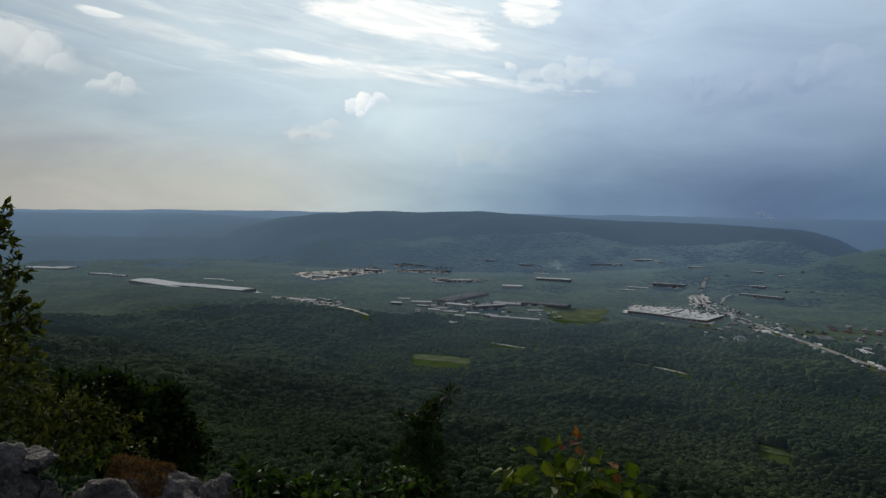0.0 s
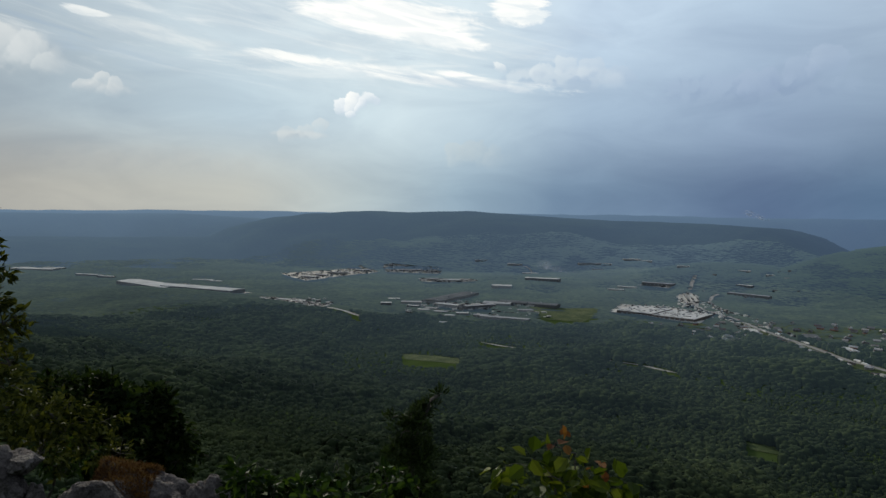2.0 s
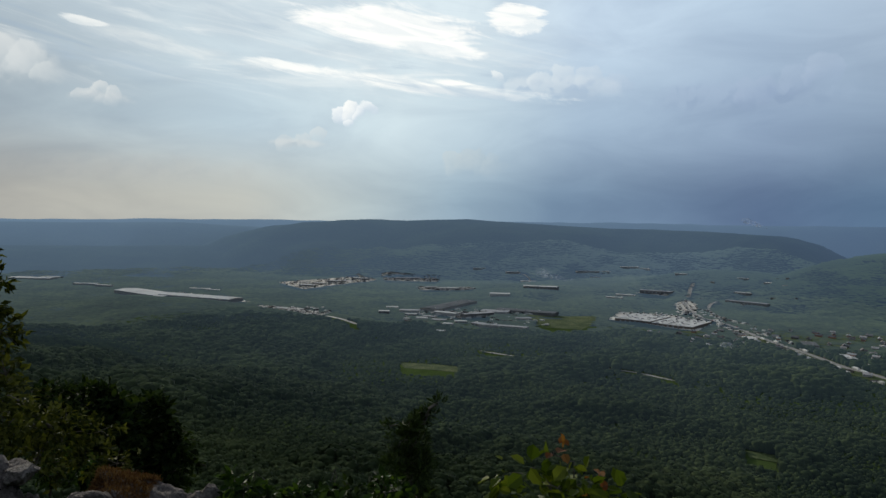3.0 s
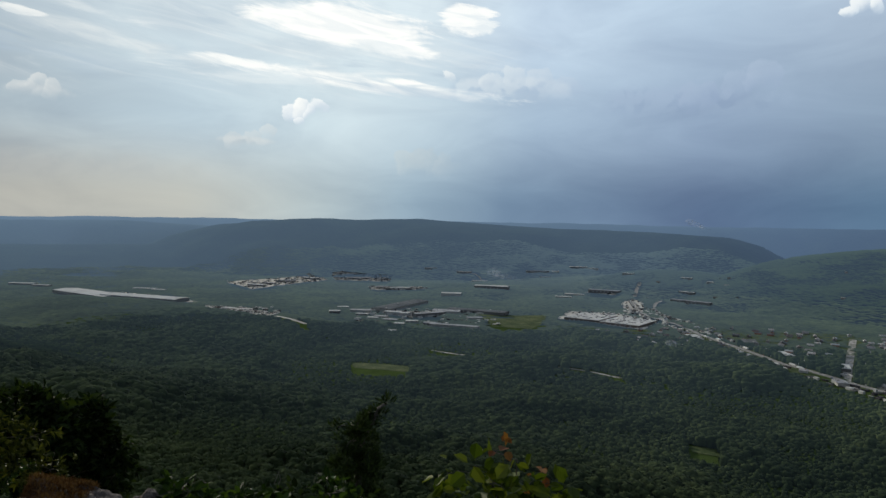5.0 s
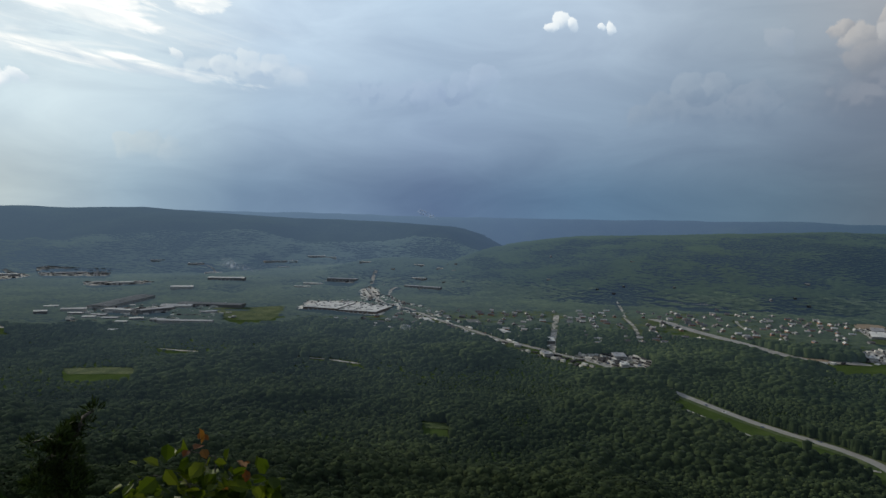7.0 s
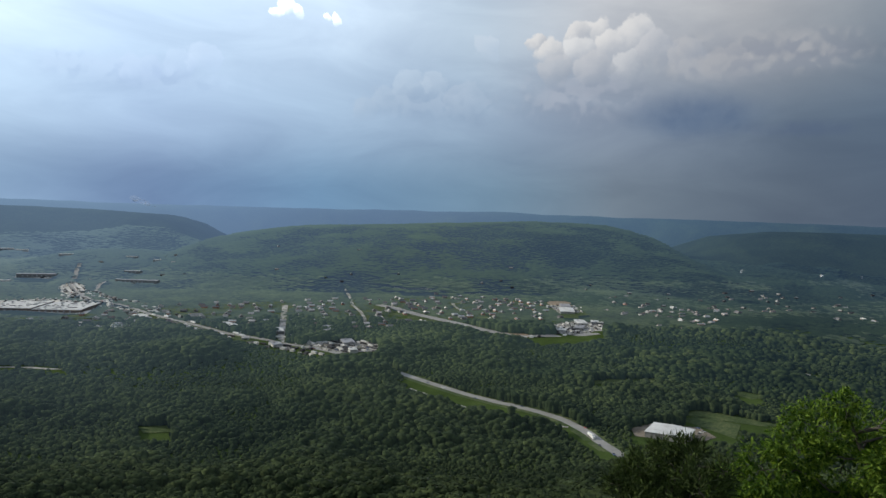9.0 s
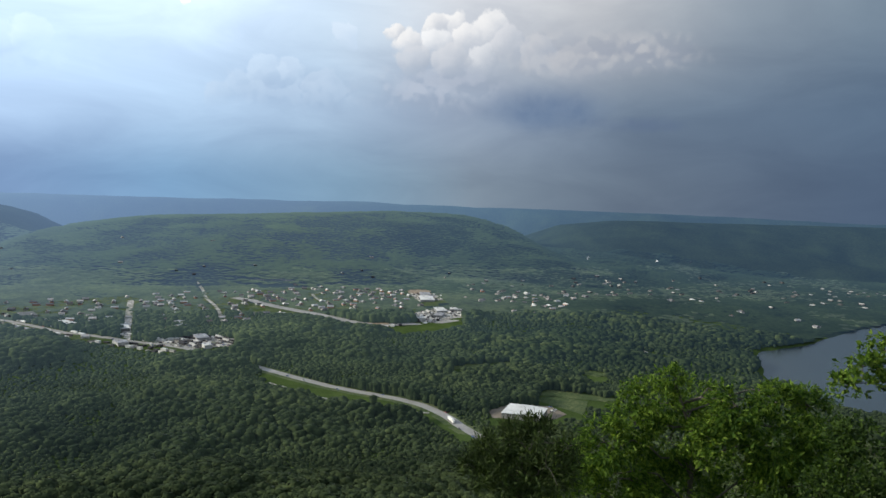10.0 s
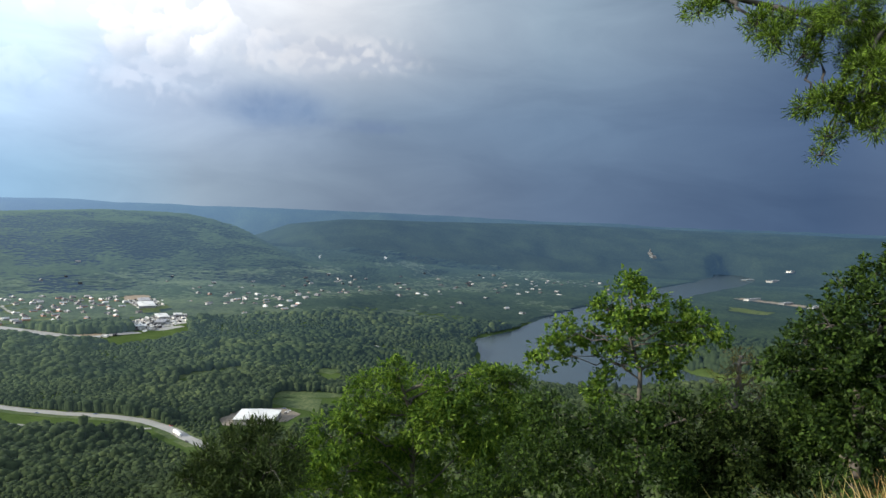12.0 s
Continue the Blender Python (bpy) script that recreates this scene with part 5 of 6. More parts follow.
def leaf_faces(base, along_v, face, length, width, fold=0.18, broad=False):
    """Folded diamond leaves: two triangles each, sharing the midrib."""
    side = unit(np.cross(along_v, face))
    up = unit(np.cross(side, along_v))
    L, W = length[:, None], width[:, None]
    mid = base + along_v * L * 0.45
    if broad:
        a, c = base + along_v * L * 0.28, base + along_v * L * 0.68
        verts = np.stack([base, a + side * W * 0.46 + up * W * fold, c + side * W * 0.44 + up * W * fold, base + along_v * L, c - side * W * 0.44 + up * W * fold, a - side * W * 0.46 + up * W * fold], 1).reshape(-1, 3)
        k = np.arange(len(base))[:, None] * 6
        return verts, np.concatenate([k + (0, 1, 2), k + (0, 2, 3), k + (0, 3, 4), k + (0, 4, 5)])
    verts = np.stack([base, mid + side * W / 2 + up * W * fold, base + along_v * L, mid - side * W / 2 + up * W * fold], 1).reshape(-1, 3)
    k = np.arange(len(base))[:, None] * 4
    return verts, np.concatenate([k + (0, 1, 2), k + (0, 2, 3)])


def spray(clumps, rng, per_m2, leaf, slim, bunch=7, droop=0.35, shell=0.55, spread=0.16, broad=False):
    """Leaves in bunches on the twig ends of round clumps."""
    bases, ways, faces = [], [], []
    for x, y, z, r in clumps:
        n = max(6, int(per_m2 * r * r))
        tufts = unit(rng.normal(size=(max(5, int(9 + 5 * r)), 3)) + (0, 0, 0.25))
        d = unit(tufts[rng.integers(0, len(tufts), n)] + rng.normal(size=(n, 3)) * 0.36)
        lump = 1 + 0.25 * np.sin(d @ np.array((5.1, 3.3, 4.2)) + x) * np.sin(d @ np.array((-3.7, 6.1, 2.9)) + y)
        p = np.array((x, y, z)) + d * (r * lump * (shell + (1.06 - shell) * rng.random(n) ** 0.6))[:, None] * (1, 1, 0.85)
        out = unit(d + 0.5 * rng.normal(size=(n, 3)) + (0, 0, 0.15))
        for _ in range(bunch):
            a = unit(out + 0.75 * rng.normal(size=(n, 3)) + (0, 0, -droop))
            bases.append(p + a * spread * leaf * 2 * rng.random((n, 1)) + rng.normal(size=(n, 3)) * leaf * 0.25)
            ways.append(a)
            faces.append(unit(d * 0.6 + (0, 0, 0.8) + 0.5 * rng.normal(size=(n, 3))))
    b, a, f = np.concatenate(bases), np.concatenate(ways), np.concatenate(faces)
    s = leaf * (0.65 + 0.7 * rng.random(len(b)))
    return leaf_faces(b, a, f, s, s * slim, broad=broad)


def tube(points, r0, r1, sides=6):
    """A tapered bent limb along points."""
    p = np.array(points, float)
    n = len(p)
    t = unit(np.gradient(p, axis=0))
    ref = np.where(np.abs(t[:, 2:3]) > 0.9, (1.0, 0.0, 0.0), (0.0, 0.0, 1.0))
    u = unit(np.cross(t, ref))
    v = np.cross(t, u)
    rad = np.linspace(r0, r1, n)[:, None, None]
    ang = np.arange(sides) * 2 * np.pi / sides
    ring = (u[:, None] * np.cos(ang)[None, :, None] + v[:, None] * np.sin(ang)[None, :, None]) * rad + p[:, None]
    i, j = np.meshgrid(np.arange(n - 1), np.arange(sides), indexing="ij")
    j2 = (j + 1) % sides
    q = np.stack([i * sides + j, i * sides + j2, (i + 1) * sides + j2, (i + 1) * sides + j], -1).reshape(-1, 4)
    return ring.reshape(-1, 3), q


def limb_points(a, b, rng, sag=0.12, n=7):
    """A crooked line from a to b, rising first."""
    a, b = np.array(a, float), np.array(b, float)
    t = np.linspace(0, 1, n)[:, None]
    span = np.linalg.norm(b - a)
    p = a + (b - a) * t + np.array((0, 0, 1.0)) * (np.sin(t * np.pi) * span * sag)
    p[1:-1] += rng.normal(size=(n - 2, 3)) * span * 0.035
    return p


def join(pieces):
    verts, faces, base = [], [], 0
    for v, f in pieces:
        verts.append(v)
        faces.append(f + base)
        base += len(v)
    return np.concatenate(verts), np.concatenate(faces)


def child_mesh(name, verts, faces, mat, parent, smooth=False, label=""):
    ob = mesh_object(name, verts - np.array(parent.location), faces, mat, smooth)
    ob.parent = parent
    if label:
        tagged(ob, label)
    return ob


def tree(name, clumps, foot, mat, label, category, seed, leaf=0.16, slim=0.5, per_m2=260, trunk=0.12, way_points=(), bunch=7, droop=0.35, shell=0.55, twigs=3, lean_up=0.12, bark=None, spread=0.16, level=False, broad=False):
    """A trunk that rises through the given points, limbs to every clump, twigs, and a crown of leaves."""
    rng = np.random.default_rng(seed)
    x, y = foot
    z = float(height(x, y)) - 0.15
    top = new(name)
    top.location = (x, y, z)
    centre = np.array([c[:3] for c in clumps]).mean(0)
    peak = max(clumps, key=lambda c: c[2])
    line = [np.array((x, y, z))] + [np.array(p, float) for p in way_points]
    if not way_points:
        line += [np.array((x, y, z)) * 0.5 + centre * 0.5, centre]
    line.append(np.array(peak[:3]))
    t = np.linspace(0, len(line) - 1, 22)
    stem = np.stack([np.interp(t, np.arange(len(line)), np.array(line)[:, k]) for k in range(3)], -1)
    stem[1:-1] += np.cumsum(rng.normal(size=(20, 3)) * 0.015, 0) * np.linspace(0, 1, 20)[:, None]
    child_mesh("trunk", *tube(stem, trunk, trunk * 0.25, 9), bark or M_BARK, top, True)
    for cx, cy, cz, r in clumps:
        limbs = []
        c = np.array((cx, cy, cz))
        low = stem[stem[:, 2] < cz - 0.2 * r]
        low = stem if level else low if len(low) else stem[:4]
        start = low[np.argmin(np.linalg.norm(low - c, axis=1) + (0.0 if level else 0.4) * (cz - low[:, 2]))]
        limbs.append(tube(limb_points(start, c, rng, lean_up), trunk * 0.26, trunk * 0.07, 5))
        for _ in range(twigs):
            d = unit(rng.normal(size=3) + (0, 0, 0.2))
            limbs.append(tube(limb_points(c - d * r * 0.1, c + d * r * 0.9, rng, 0.1, 4), trunk * 0.1, trunk * 0.03, 4))
        child_mesh("limb", *join(limbs), bark or M_BARK, top, True)
    child_mesh("crown", *spray(clumps, rng, per_m2, leaf, slim, bunch, droop, shell, spread, broad), mat, top)
    return tagged(top, label, category)


OPEN_TREE = [
    (15.41, -2.16, 238.54, 0.44), (15.98, -1.77, 238.09, 0.38), (14.92, -2.50, 238.32, 0.42), (15.79, -3.16, 238.01, 0.45), (14.93, -3.56, 237.98, 0.38), (14.98, -3.95, 237.80, 0.24),
    (15.80, -2.06, 237.70, 0.42), (15.21, -2.68, 237.69, 0.46), (15.54, -0.98, 237.62, 0.41), (14.93, -0.57, 237.40, 0.35), (15.77, -1.42, 237.43, 0.30), (15.54, -0.35, 236.91, 0.29),
    (15.21, -1.94, 237.20, 0.41), (15.63, -2.98, 237.06, 0.42), (14.96, -3.37, 237.54, 0.33), (15.38, -1.79, 236.44, 0.44), (14.95, -2.13, 238.07, 0.35), (15.37, -0.94, 237.10, 0.22)]
# Crown coloured as sunlit; the thicket and edge oak take the shaded copies.
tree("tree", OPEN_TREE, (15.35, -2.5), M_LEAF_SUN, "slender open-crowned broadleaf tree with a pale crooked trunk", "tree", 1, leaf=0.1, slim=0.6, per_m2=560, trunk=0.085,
     way_points=[(15.35, -2.5, 234.2), (15.36, -2.45, 235.9), (15.35, -2.47, 236.85), (15.39, -2.2, 237.5)], bunch=6, shell=0.35)
OAK_CROWN = [
    (19.51, 3.58, 235.60, 0.41), (19.47, 4.12, 234.93, 0.73), (20.92, 3.25, 234.80, 0.71), (19.36, 2.02, 235.19, 0.71), (20.67, 1.20, 235.12, 0.66), (21.02, 0.47, 235.09, 0.60),
    (19.11, 4.49, 234.36, 0.72), (18.59, 5.13, 233.83, 0.71), (18.89, 5.94, 233.03, 0.66), (19.59, 6.68, 232.05, 0.63), (20.21, 3.76, 233.77, 1.08), (19.46, 2.31, 234.11, 1.02),
    (20.26, 1.29, 234.11, 1.06), (20.89, 0.19, 234.35, 0.93), (19.58, 4.90, 232.55, 1.06), (20.45, 3.42, 232.20, 1.25), (21.49, 1.86, 232.12, 1.30), (20.91, 0.47, 232.97, 1.26)]
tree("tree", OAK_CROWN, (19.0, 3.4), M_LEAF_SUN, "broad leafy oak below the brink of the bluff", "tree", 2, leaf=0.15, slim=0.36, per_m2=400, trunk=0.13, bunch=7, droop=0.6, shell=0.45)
THICKET = [
    (12.75, -0.65, 236.55, 0.50), (12.99, -1.35, 236.33, 0.56), (14.04, -0.49, 235.34, 0.77), (13.60, -1.54, 235.37, 0.85), (12.62, -2.29, 235.98, 0.75), (13.09, -3.11, 236.34, 0.65),
    (13.14, -3.25, 235.58, 0.84), (12.40, -3.86, 236.29, 0.75), (13.25, -4.59, 236.61, 0.60), (12.28, -3.95, 235.68, 0.60), (12.56, -4.71, 236.16, 0.68), (13.32, -2.70, 236.70, 0.46),
    (12.97, -3.62, 236.86, 0.44), (13.53, -2.20, 236.29, 0.53), (13.89, 0.46, 234.63, 0.65)]
# Low right-hand clumps get darker leaves, painting their shade in.
tree("shrub", [c for c in THICKET if c[1] < -2.4 and c[2] < 236.5], (12.6, -3.6), M_LEAF_DARK, "green thicket with the shade of taller trees painted into dark leaves", "shrub", 13, leaf=0.085, slim=0.5, per_m2=1150, trunk=0.045, bunch=6, shell=0.4)
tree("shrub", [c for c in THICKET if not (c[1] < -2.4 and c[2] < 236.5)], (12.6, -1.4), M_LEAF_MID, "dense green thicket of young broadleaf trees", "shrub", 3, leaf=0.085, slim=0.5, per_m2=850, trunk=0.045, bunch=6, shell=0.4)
EDGE_OAK = [
    (12.09, -5.40, 239.33, 0.31), (11.65, -4.90, 239.01, 0.41), (12.10, -5.50, 238.64, 0.57), (11.16, -4.49, 238.62, 0.43), (11.95, -4.49, 238.15, 0.49), (11.70, -4.20, 237.82, 0.44),
    (12.01, -5.08, 237.91, 0.76), (11.03, -5.15, 237.95, 0.65), (12.23, -4.80, 237.30, 0.67), (11.57, -5.20, 237.16, 0.74), (12.30, -4.72, 236.72, 0.57), (11.56, -4.98, 236.63, 0.64),
    (11.21, -5.61, 238.79, 0.77), (11.60, -5.95, 237.58, 0.90), (11.93, -5.91, 239.47, 0.51)]
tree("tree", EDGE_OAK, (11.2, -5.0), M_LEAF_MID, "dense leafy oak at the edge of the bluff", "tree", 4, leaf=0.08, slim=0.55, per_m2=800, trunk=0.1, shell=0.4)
PINE_LOW = [
    (13.77, 5.07, 235.40, 0.35), (13.61, 5.45, 235.18, 0.47), (13.07, 5.77, 235.00, 0.45), (12.65, 5.99, 234.80, 0.29), (12.99, 4.58, 235.00, 0.59), (13.51, 4.35, 235.29, 0.25),
    (13.21, 5.17, 234.69, 0.56), (12.64, 5.36, 234.56, 0.44)]
tree("pine_tree", PINE_LOW, (12.5, 5.4), M_NEEDLE_DARK, "dark green pine below the brink", "tree", 5, leaf=0.16, slim=0.16, per_m2=750, trunk=0.14, bunch=9, droop=-0.1, shell=0.3)
BROWN_PINE = [
    (16.98, -4.71, 236.90, 0.36), (16.67, -5.11, 236.99, 0.25), (16.84, -4.58, 236.56, 0.33), (16.73, -5.03, 236.59, 0.33), (17.37, -5.01, 237.00, 0.23), (16.92, -5.28, 236.18, 0.28),
    (17.15, -4.61, 236.07, 0.31)]
tree("pine_tree", BROWN_PINE, (16.0, -4.6), M_NEEDLE_BROWN, "half-dead browning pine with bare forked limbs", "tree", 6, leaf=0.14, slim=0.12, per_m2=200, trunk=0.13, bunch=7, droop=-0.1, shell=0.2, twigs=5)
LEFT_TREE = [
    (-4.05, 6.43, 239.89, 0.09), (-4.16, 6.62, 239.70, 0.11), (-4.07, 6.56, 239.38, 0.15), (-3.88, 6.16, 239.17, 0.17), (-3.83, 6.26, 238.94, 0.20), (-4.17, 6.59, 238.61, 0.24),
    (-3.67, 6.08, 238.61, 0.17), (-4.10, 6.58, 238.23, 0.28), (-3.93, 6.66, 238.05, 0.21), (-3.96, 6.34, 237.93, 0.27), (-4.08, 6.10, 239.67, 0.24), (-4.11, 6.06, 239.22, 0.36),
    (-4.14, 6.02, 238.63, 0.41), (-4.23, 6.14, 238.00, 0.36)]
tree("tree", LEFT_TREE, (-4.6, 5.9), M_LEAF_OLIVE, "ragged leafy tree in shade beside the rocks", "tree", 7, leaf=0.085, slim=0.5, per_m2=560, trunk=0.09, bunch=6, shell=0.35)
DARK_BUSH = [
    (-4.44, 8.20, 237.79, 0.20), (-4.47, 8.93, 237.60, 0.27), (-3.88, 8.47, 237.68, 0.26), (-4.44, 8.73, 237.29, 0.43), (-4.00, 9.02, 237.13, 0.35), (-3.50, 8.71, 237.09, 0.23),
    (-4.48, 8.30, 237.20, 0.28), (-4.03, 8.46, 236.95, 0.41), (-3.46, 8.43, 236.85, 0.32), (-3.36, 8.86, 236.60, 0.20), (-4.50, 8.07, 237.55, 0.22),
    (-3.84, 7.74, 237.88, 0.29), (-3.62, 7.96, 237.88, 0.28), (-3.36, 8.10, 237.56, 0.32), (-3.11, 8.21, 237.25, 0.28), (-3.50, 7.69, 237.55, 0.36), (-3.77, 7.47, 237.64, 0.31),
    (-3.32, 8.27, 237.71, 0.19), (-3.35, 7.77, 237.23, 0.35), (-2.95, 8.08, 237.03, 0.27), (-4.03, 7.56, 237.99, 0.21), (-3.56, 7.47, 237.33, 0.31)]
# the dark leaf copy paints this shrub's shade
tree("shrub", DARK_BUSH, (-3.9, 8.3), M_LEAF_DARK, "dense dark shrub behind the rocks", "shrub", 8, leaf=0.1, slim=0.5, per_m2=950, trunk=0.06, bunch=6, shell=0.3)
OLIVE_SHRUB = [
    (-3.12, 5.59, 238.39, 0.18), (-3.16, 5.31, 238.32, 0.19), (-3.00, 5.70, 238.15, 0.20), (-2.87, 5.82, 237.97, 0.18), (-3.04, 5.41, 238.06, 0.20),
    (-2.84, 6.01, 238.13, 0.15), (-3.34, 5.50, 238.53, 0.16), (-2.68, 5.99, 237.86, 0.16), (-3.03, 5.85, 238.32, 0.13)]
tree("shrub", OLIVE_SHRUB, (-4.0, 6.0), M_LEAF_OLIVE, "loose olive-green shrub behind the boulders", "shrub", 14, leaf=0.06, slim=0.45, per_m2=1100, trunk=0.03, bunch=6, shell=0.3)
CEDAR = [
    (0.14, 10.78, 237.15, 0.06), (0.03, 11.00, 236.94, 0.11), (-0.13, 11.06, 236.79, 0.14), (-0.30, 10.71, 236.78, 0.17), (-0.39, 10.78, 236.55, 0.23), (-0.22, 11.25, 236.36, 0.22),
    (-0.44, 10.73, 236.25, 0.26), (-0.16, 10.78, 236.15, 0.26), (-0.35, 11.26, 235.65, 0.33), (-0.52, 11.06, 235.40, 0.36), (-0.06, 10.92, 235.46, 0.32), (-0.60, 10.99, 236.71, 0.08)]
tree("cedar_tree", CEDAR, (-0.4, 10.9), M_NEEDLE_DARK, "narrow dark cedar rising from below the brink", "tree", 9, leaf=0.11, slim=0.22, per_m2=1300, trunk=0.09, bunch=9, droop=-0.5, shell=0.2)
BRINK_SHRUBS = [
    (-1.24, 4.35, 238.24, 0.07), (-1.12, 4.02, 238.47, 0.07), (-1.06, 4.23, 238.33, 0.10), (-0.92, 4.37, 238.21, 0.09), (-0.78, 4.36, 238.26, 0.09), (-0.65, 4.50, 238.22, 0.07),
    (-0.50, 4.49, 238.17, 0.10), (-0.29, 4.54, 238.28, 0.06), (-0.18, 4.01, 238.42, 0.07), (-0.05, 4.26, 238.27, 0.06), (-0.96, 4.18, 238.23, 0.14), (-0.58, 4.00, 238.30, 0.13),
    (-0.19, 4.00, 238.30, 0.12)]
for k, (x, y, z, r) in enumerate(BRINK_SHRUBS):
    low = max(0.15, z - float(height(x, y)))
    body = [(x, y, z, r), (x + r * 0.6, y + 0.05, z - r * 0.9, r * 0.9), (x - r * 0.5, y + 0.1, z - r * 1.2, r * 0.9)]
    tree("shrub", body, (x, y + 0.05), M_LEAF_MID if k % 3 else M_LEAF_DARK, "low leafy shrub on the brink of the bluff", "shrub", 20 + k, leaf=0.06, slim=0.62, per_m2=1300, trunk=0.008, bunch=4, shell=0.2, twigs=2, broad=True)
ROCK_SHRUB = [
    (-3.38, 6.28, 237.80, 0.14), (-3.15, 6.19, 237.79, 0.13), (-3.42, 6.20, 237.69, 0.11), (-3.09, 6.44, 237.64, 0.10), (-3.24, 6.27, 237.63, 0.13), (-3.42, 6.13, 237.81, 0.09)]
tree("shrub", ROCK_SHRUB, (-3.75, 6.3), M_LEAF_MID, "small leafy shrub growing between the rocks", "shrub", 45, leaf=0.05, slim=0.5, per_m2=1700, trunk=0.02, bunch=5, shell=0.3)
SPROUT = [
    (0.38, 3.39, 238.75, 0.02), (0.49, 3.19, 238.86, 0.02), (0.60, 3.32, 238.78, 0.05), (0.65, 3.15, 238.88, 0.04), (0.56, 3.26, 238.70, 0.08), (0.70, 3.14, 238.75, 0.08),
    (0.84, 3.24, 238.75, 0.05), (0.95, 3.25, 238.72, 0.04), (0.63, 3.22, 238.93, 0.02), (0.84, 3.31, 238.77, 0.03), (0.45, 3.35, 238.67, 0.04)]
tree("sapling", SPROUT[:8] + SPROUT[10:], (0.62, 3.2), M_LEAF_LIGHT, "young sapling with large yellow-green leaves", "sapling", 50, leaf=0.07, slim=0.75, per_m2=2400, trunk=0.009, bunch=2, droop=0.8, shell=0.2, twigs=2, spread=0.4, broad=True)
tree("sapling", SPROUT[8:10], (0.72, 3.15), M_LEAF_RED, "young sapling shoot with reddish new leaves", "sapling", 51, leaf=0.06, slim=0.7, per_m2=1000, trunk=0.007, bunch=1, droop=0.5, shell=0.2, twigs=1, spread=0.4, broad=True)
PINE_BOUGH = [
    (5.06, -1.30, 241.32, 0.10), (5.44, -1.53, 241.53, 0.11), (4.95, -1.61, 241.21, 0.10), (4.92, -1.70, 241.10, 0.10), (5.00, -1.81, 241.25, 0.11), (4.91, -1.86, 241.01, 0.09),
    (5.13, -2.02, 241.22, 0.13), (4.77, -2.04, 241.22, 0.15), (5.15, -2.35, 241.19, 0.16), (5.18, -2.21, 241.09, 0.11), (4.66, -2.13, 240.88, 0.12), (5.07, -1.96, 240.76, 0.09),
    (4.78, -1.98, 240.73, 0.10), (4.82, -2.14, 240.77, 0.13), (4.86, -2.29, 240.70, 0.13), (4.95, -2.14, 240.64, 0.09), (4.98, -2.07, 240.55, 0.07), (5.26, -2.12, 240.47, 0.05),
    (4.79, -2.22, 240.58, 0.07), (4.70, -2.32, 240.86, 0.15)]
tree("pine_tree", PINE_BOUGH, (5.3, -3.6), M_NEEDLE, "pine with green needled boughs hanging over the bluff", "tree", 60, leaf=0.038, slim=0.16, per_m2=8500, trunk=0.07, level=True, bark=M_BARK_DARK,
     way_points=[(5.3, -3.75, 240.3), (5.25, -3.7, 241.0)], bunch=12, droop=0.0, shell=0.15, twigs=5, lean_up=0.02, spread=0.5)


# ---- rocks and grasses ----
def boulder(x, y, z, size, turn, seed, label):
    bm = bmesh.new()
    bmesh.ops.create_icosphere(bm, subdivisions=5, radius=1.0)
    rng = random.Random(seed)
    cuts = [(Vector((rng.gauss(0, 1), rng.gauss(0, 1), rng.gauss(0, 1))).normalized(), rng.uniform(0.62, 0.9)) for _ in range(12)]
    for v in bm.verts:
        p = v.co.copy()
        for n, d in cuts:
            over = p.dot(n) - d
            if over > 0:
                p -= n * over * 0.92
        q = p * 2.2 + Vector((seed, 0, 0))
        p *= 1 + 0.1 * noise.fractal(q, 0.9, 2.1, 5) + 0.03 * noise.fractal(q * 5, 0.8, 2.0, 3)
        crack = abs(noise.noise(q * 1.3))
        if crack < 0.05:
            p *= 1 - 0.12 * (1 - crack / 0.05)
        v.co = Vector((p.x * size[0], p.y * size[1], p.z * size[2]))
    me = bpy.data.meshes.new("boulder")
    bm.to_mesh(me)
    bm.free()
    me.polygons.foreach_set("use_smooth", np.ones(len(me.polygons), dtype=bool))
    me.materials.append(M_ROCK)
    ob = new("boulder", me)
    ob.matrix_basis = pose(x, y, z, 0, 0, turn)
    return tagged(ob, label, "rock")


boulder(-2.9, 4.45, 237.95, (0.37, 0.4, 0.53), 20, 3, "large fissured grey sandstone boulder")
boulder(-2.64, 4.5, 238.34, (0.13, 0.17, 0.075), 30, 5, "overhanging lip of grey sandstone on the boulder")
boulder(-2.5, 4.36, 237.97, (0.11, 0.13, 0.28), 60, 6, "pale sandstone block beside the boulder")
SLAB = boulder(-2.2, 5.35, 237.42, (0.64, 0.42, 0.68), -8, 8, "broad grey sandstone slab with dry grass on it")
boulder(-2.18, 4.5, 237.8, (0.36, 0.3, 0.4), 10, 12, "flat grey sandstone slab on the brink")
boulder(-1.72, 5.42, 237.28, (0.34, 0.3, 0.6), -25, 15, "low grey sandstone slab end")


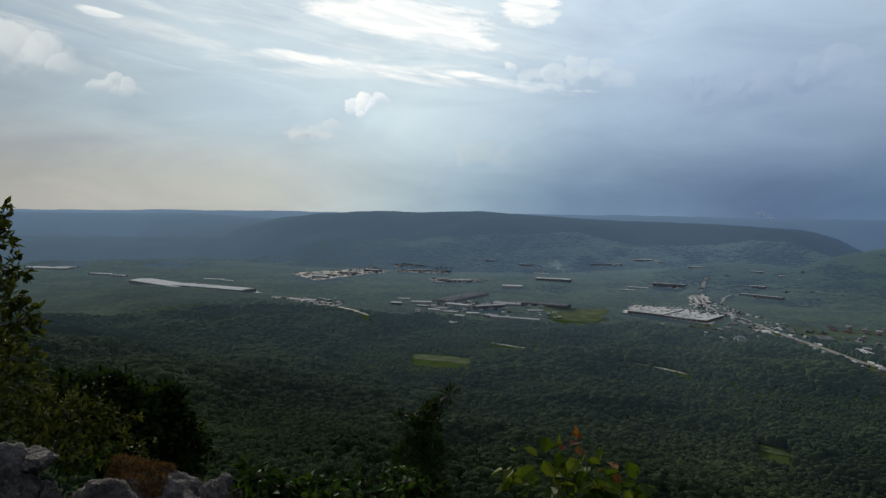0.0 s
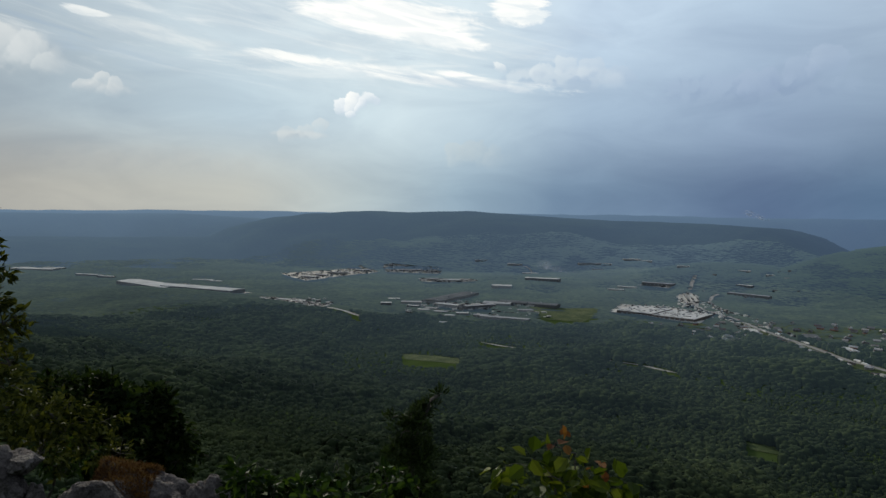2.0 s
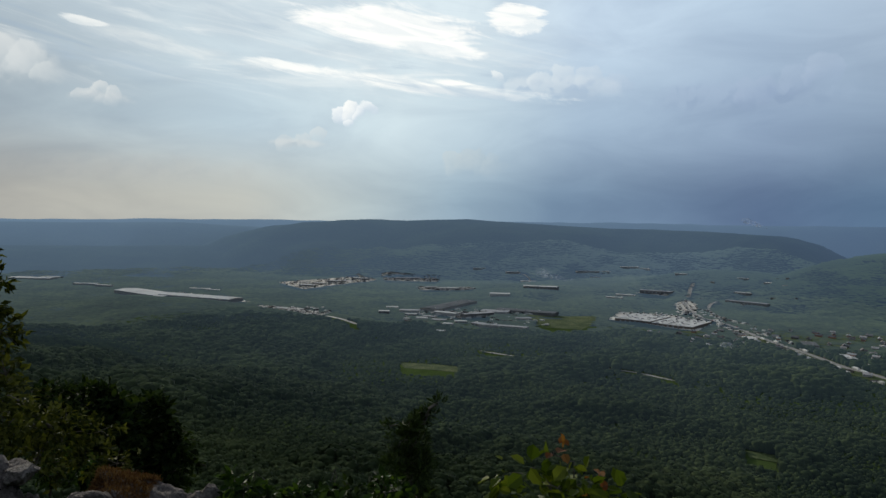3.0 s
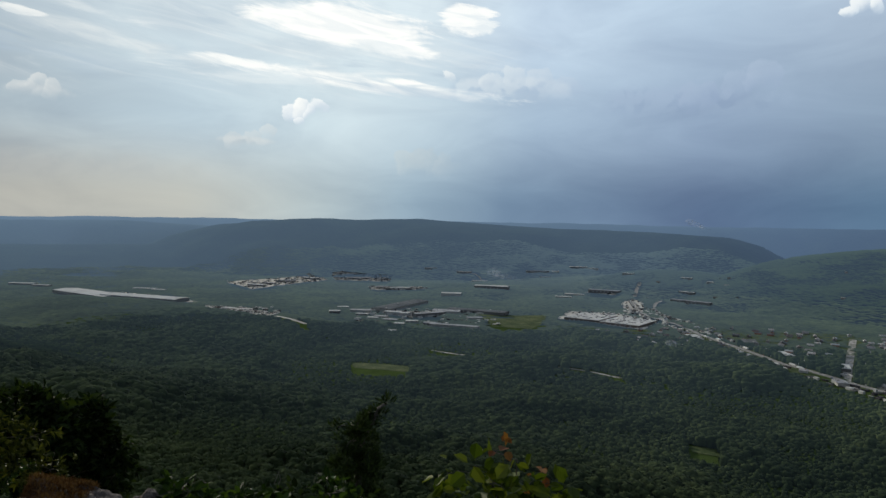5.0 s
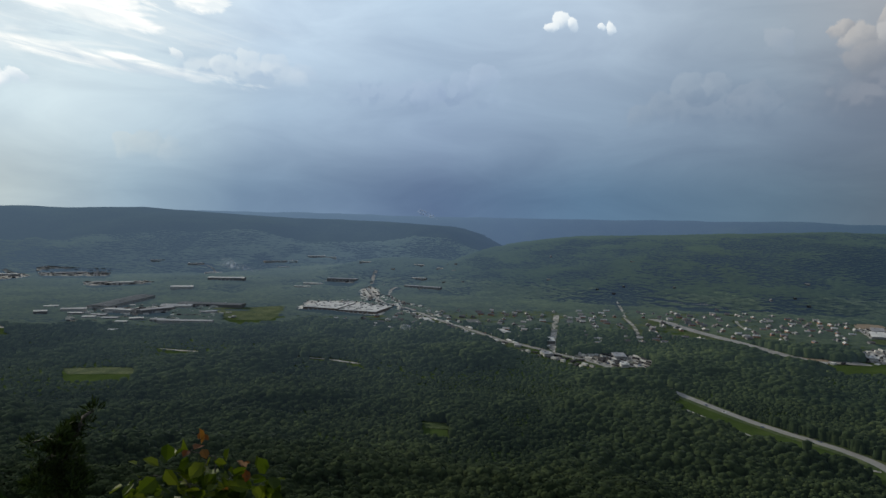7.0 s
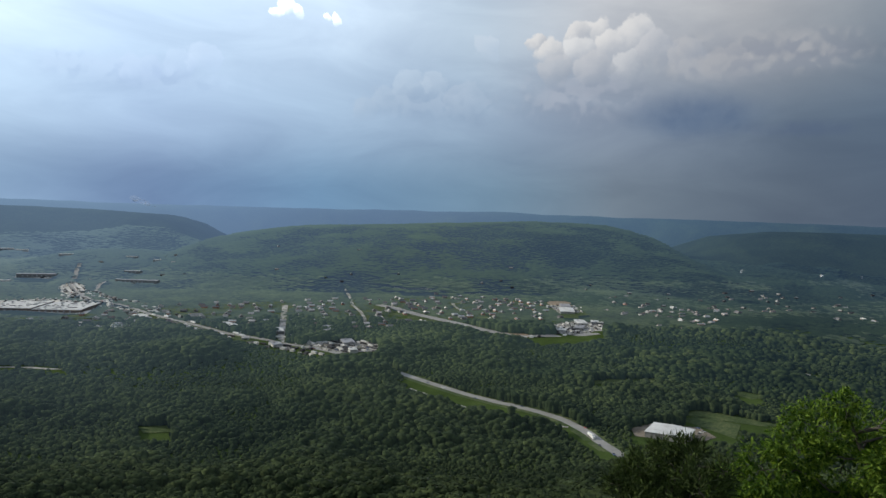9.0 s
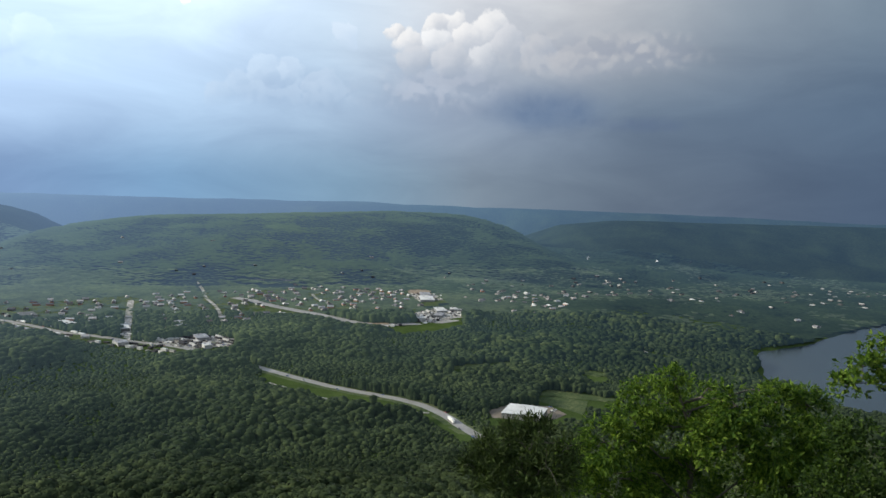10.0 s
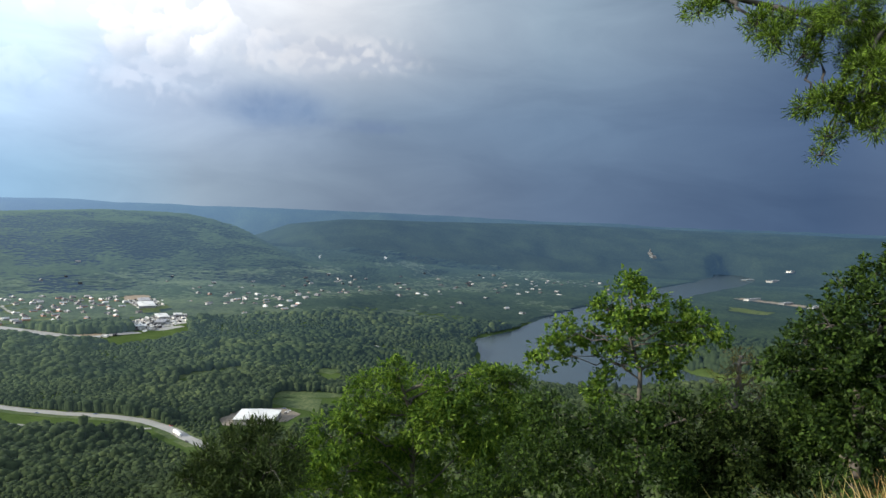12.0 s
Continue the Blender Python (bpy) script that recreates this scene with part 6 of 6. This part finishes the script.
def grass(name, spots, count, tall, mat, label, seed, lean=0.35, width=0.006):
    """Bent blades of three joints, in tufts."""
    rng = np.random.default_rng(seed)
    verts, faces, base = [], [], 0
    for x, y, z, r in spots:
        n = int(count)
        a, d = rng.random(n) * 6.283, r * np.sqrt(rng.random(n))
        bx, by = x + d * np.cos(a), y + d * np.sin(a)
        bz = np.full(n, z) if z else height(bx, by)
        h = tall * (0.45 + 0.8 * rng.random(n))
        b = rng.random(n) * 6.283
        l = lean * h * (0.2 + 1.1 * rng.random(n))
        w = rng.random(n) * 6.283
        ux, uy = np.cos(w) * width, np.sin(w) * width
        rows = []
        for t, k in ((0, 1.0), (0.4, 0.85), (0.75, 0.55), (1.0, 0.1)):
            cx, cy, cz = bx + np.cos(b) * l * t ** 2, by + np.sin(b) * l * t ** 2, bz + h * (t - 0.12 * t * t)
            rows += [np.stack([cx - ux * k, cy - uy * k, cz], -1), np.stack([cx + ux * k, cy + uy * k, cz], -1)]
        verts.append(np.stack(rows, 1).reshape(-1, 3))
        i = (np.arange(n) * 8)[:, None] + base
        faces += [np.concatenate([i + (k, k + 1, k + 3, k + 2) for k in (0, 2, 4)])]
        base += 8 * n
    ob = mesh_object(name, np.concatenate(verts), np.concatenate(faces), mat, False)
    return tagged(ob, label, "grass", kind="stuff")


def coat(ob, x0, x1, y1, z0, per_face, tall, mat, label, seed):
    """Short blades rooted on a rock's face over a stretch of the plan."""
    rng = np.random.default_rng(seed)
    roots, ways = [], []
    m = ob.matrix_basis
    for p in ob.data.polygons:
        c, n = m @ p.center, m.to_3x3() @ p.normal
        edge = 0.05 * noise.fractal(c * 6.0, 0.8, 2.0, 3)
        if x0 < c.x + edge < x1 and c.y < y1 and c.z > z0 + edge and n.z > -0.3:
            roots += [c] * per_face
            ways += [n] * per_face
    b = np.array(roots) + rng.normal(size=(len(roots), 3)) * 0.008
    a = unit(np.array(ways) * 0.5 + (0, -0.1, 0.5) + 0.6 * rng.normal(size=b.shape))
    s = tall * (0.5 + rng.random(len(b)))
    v, f = leaf_faces(b, a, rng.normal(size=b.shape), s, np.full(len(b), 0.005))
    return tagged(mesh_object("dry_grass", v, f, mat, False), label, "grass", kind="stuff")


coat(SLAB, -2.95, -2.1, 5.7, 237.45, 14, 0.034, M_RUSSET, "short russet dry grass matted on the slab", 1)
grass("dry_grass", [(-4.4, 7.4, 0, 0.8), (-4.1, 6.8, 0, 0.6), (-4.8, 8.1, 0, 0.8), (-3.8, 7.2, 0, 0.6), (-4.5, 7.0, 0, 0.6), (-2.75, 4.95, 0, 0.3), (-2.6, 4.8, 0, 0.25), (-2.5, 5.0, 0, 0.2), (-3.0, 5.4, 0, 0.35), (-2.9, 5.3, 0, 0.4), (-2.9, 6.2, 0, 0.5), (-1.7, 5.9, 0, 0.3), (-3.3, 6.2, 0, 0.6), (-2.7, 5.1, 0, 0.3), (-3.6, 6.6, 0, 0.6)], 1000, 0.24, M_GRASS, "green and straw grass between the rocks", 2)
grass("dry_grass", [(5.3, -2.5, 0, 0.5), (5.6, -2.9, 0, 0.6), (5.0, -2.8, 0, 0.5)], 600, 0.55, M_DRY, "tall straw-coloured grass on the bluff", 3, 0.5)
grass("dry_grass", [(5.4, -1.9, 0, 0.5), (5.7, -2.4, 0, 0.6)], 120, 0.75, M_GRASS, "long green grass stalks on the bluff", 4, 0.6)
grass("dry_grass", [(5.55, -2.75, 0, 0.25)], 500, 0.35, M_RUSSET, "russet tuft of dry grass", 5, 0.4)
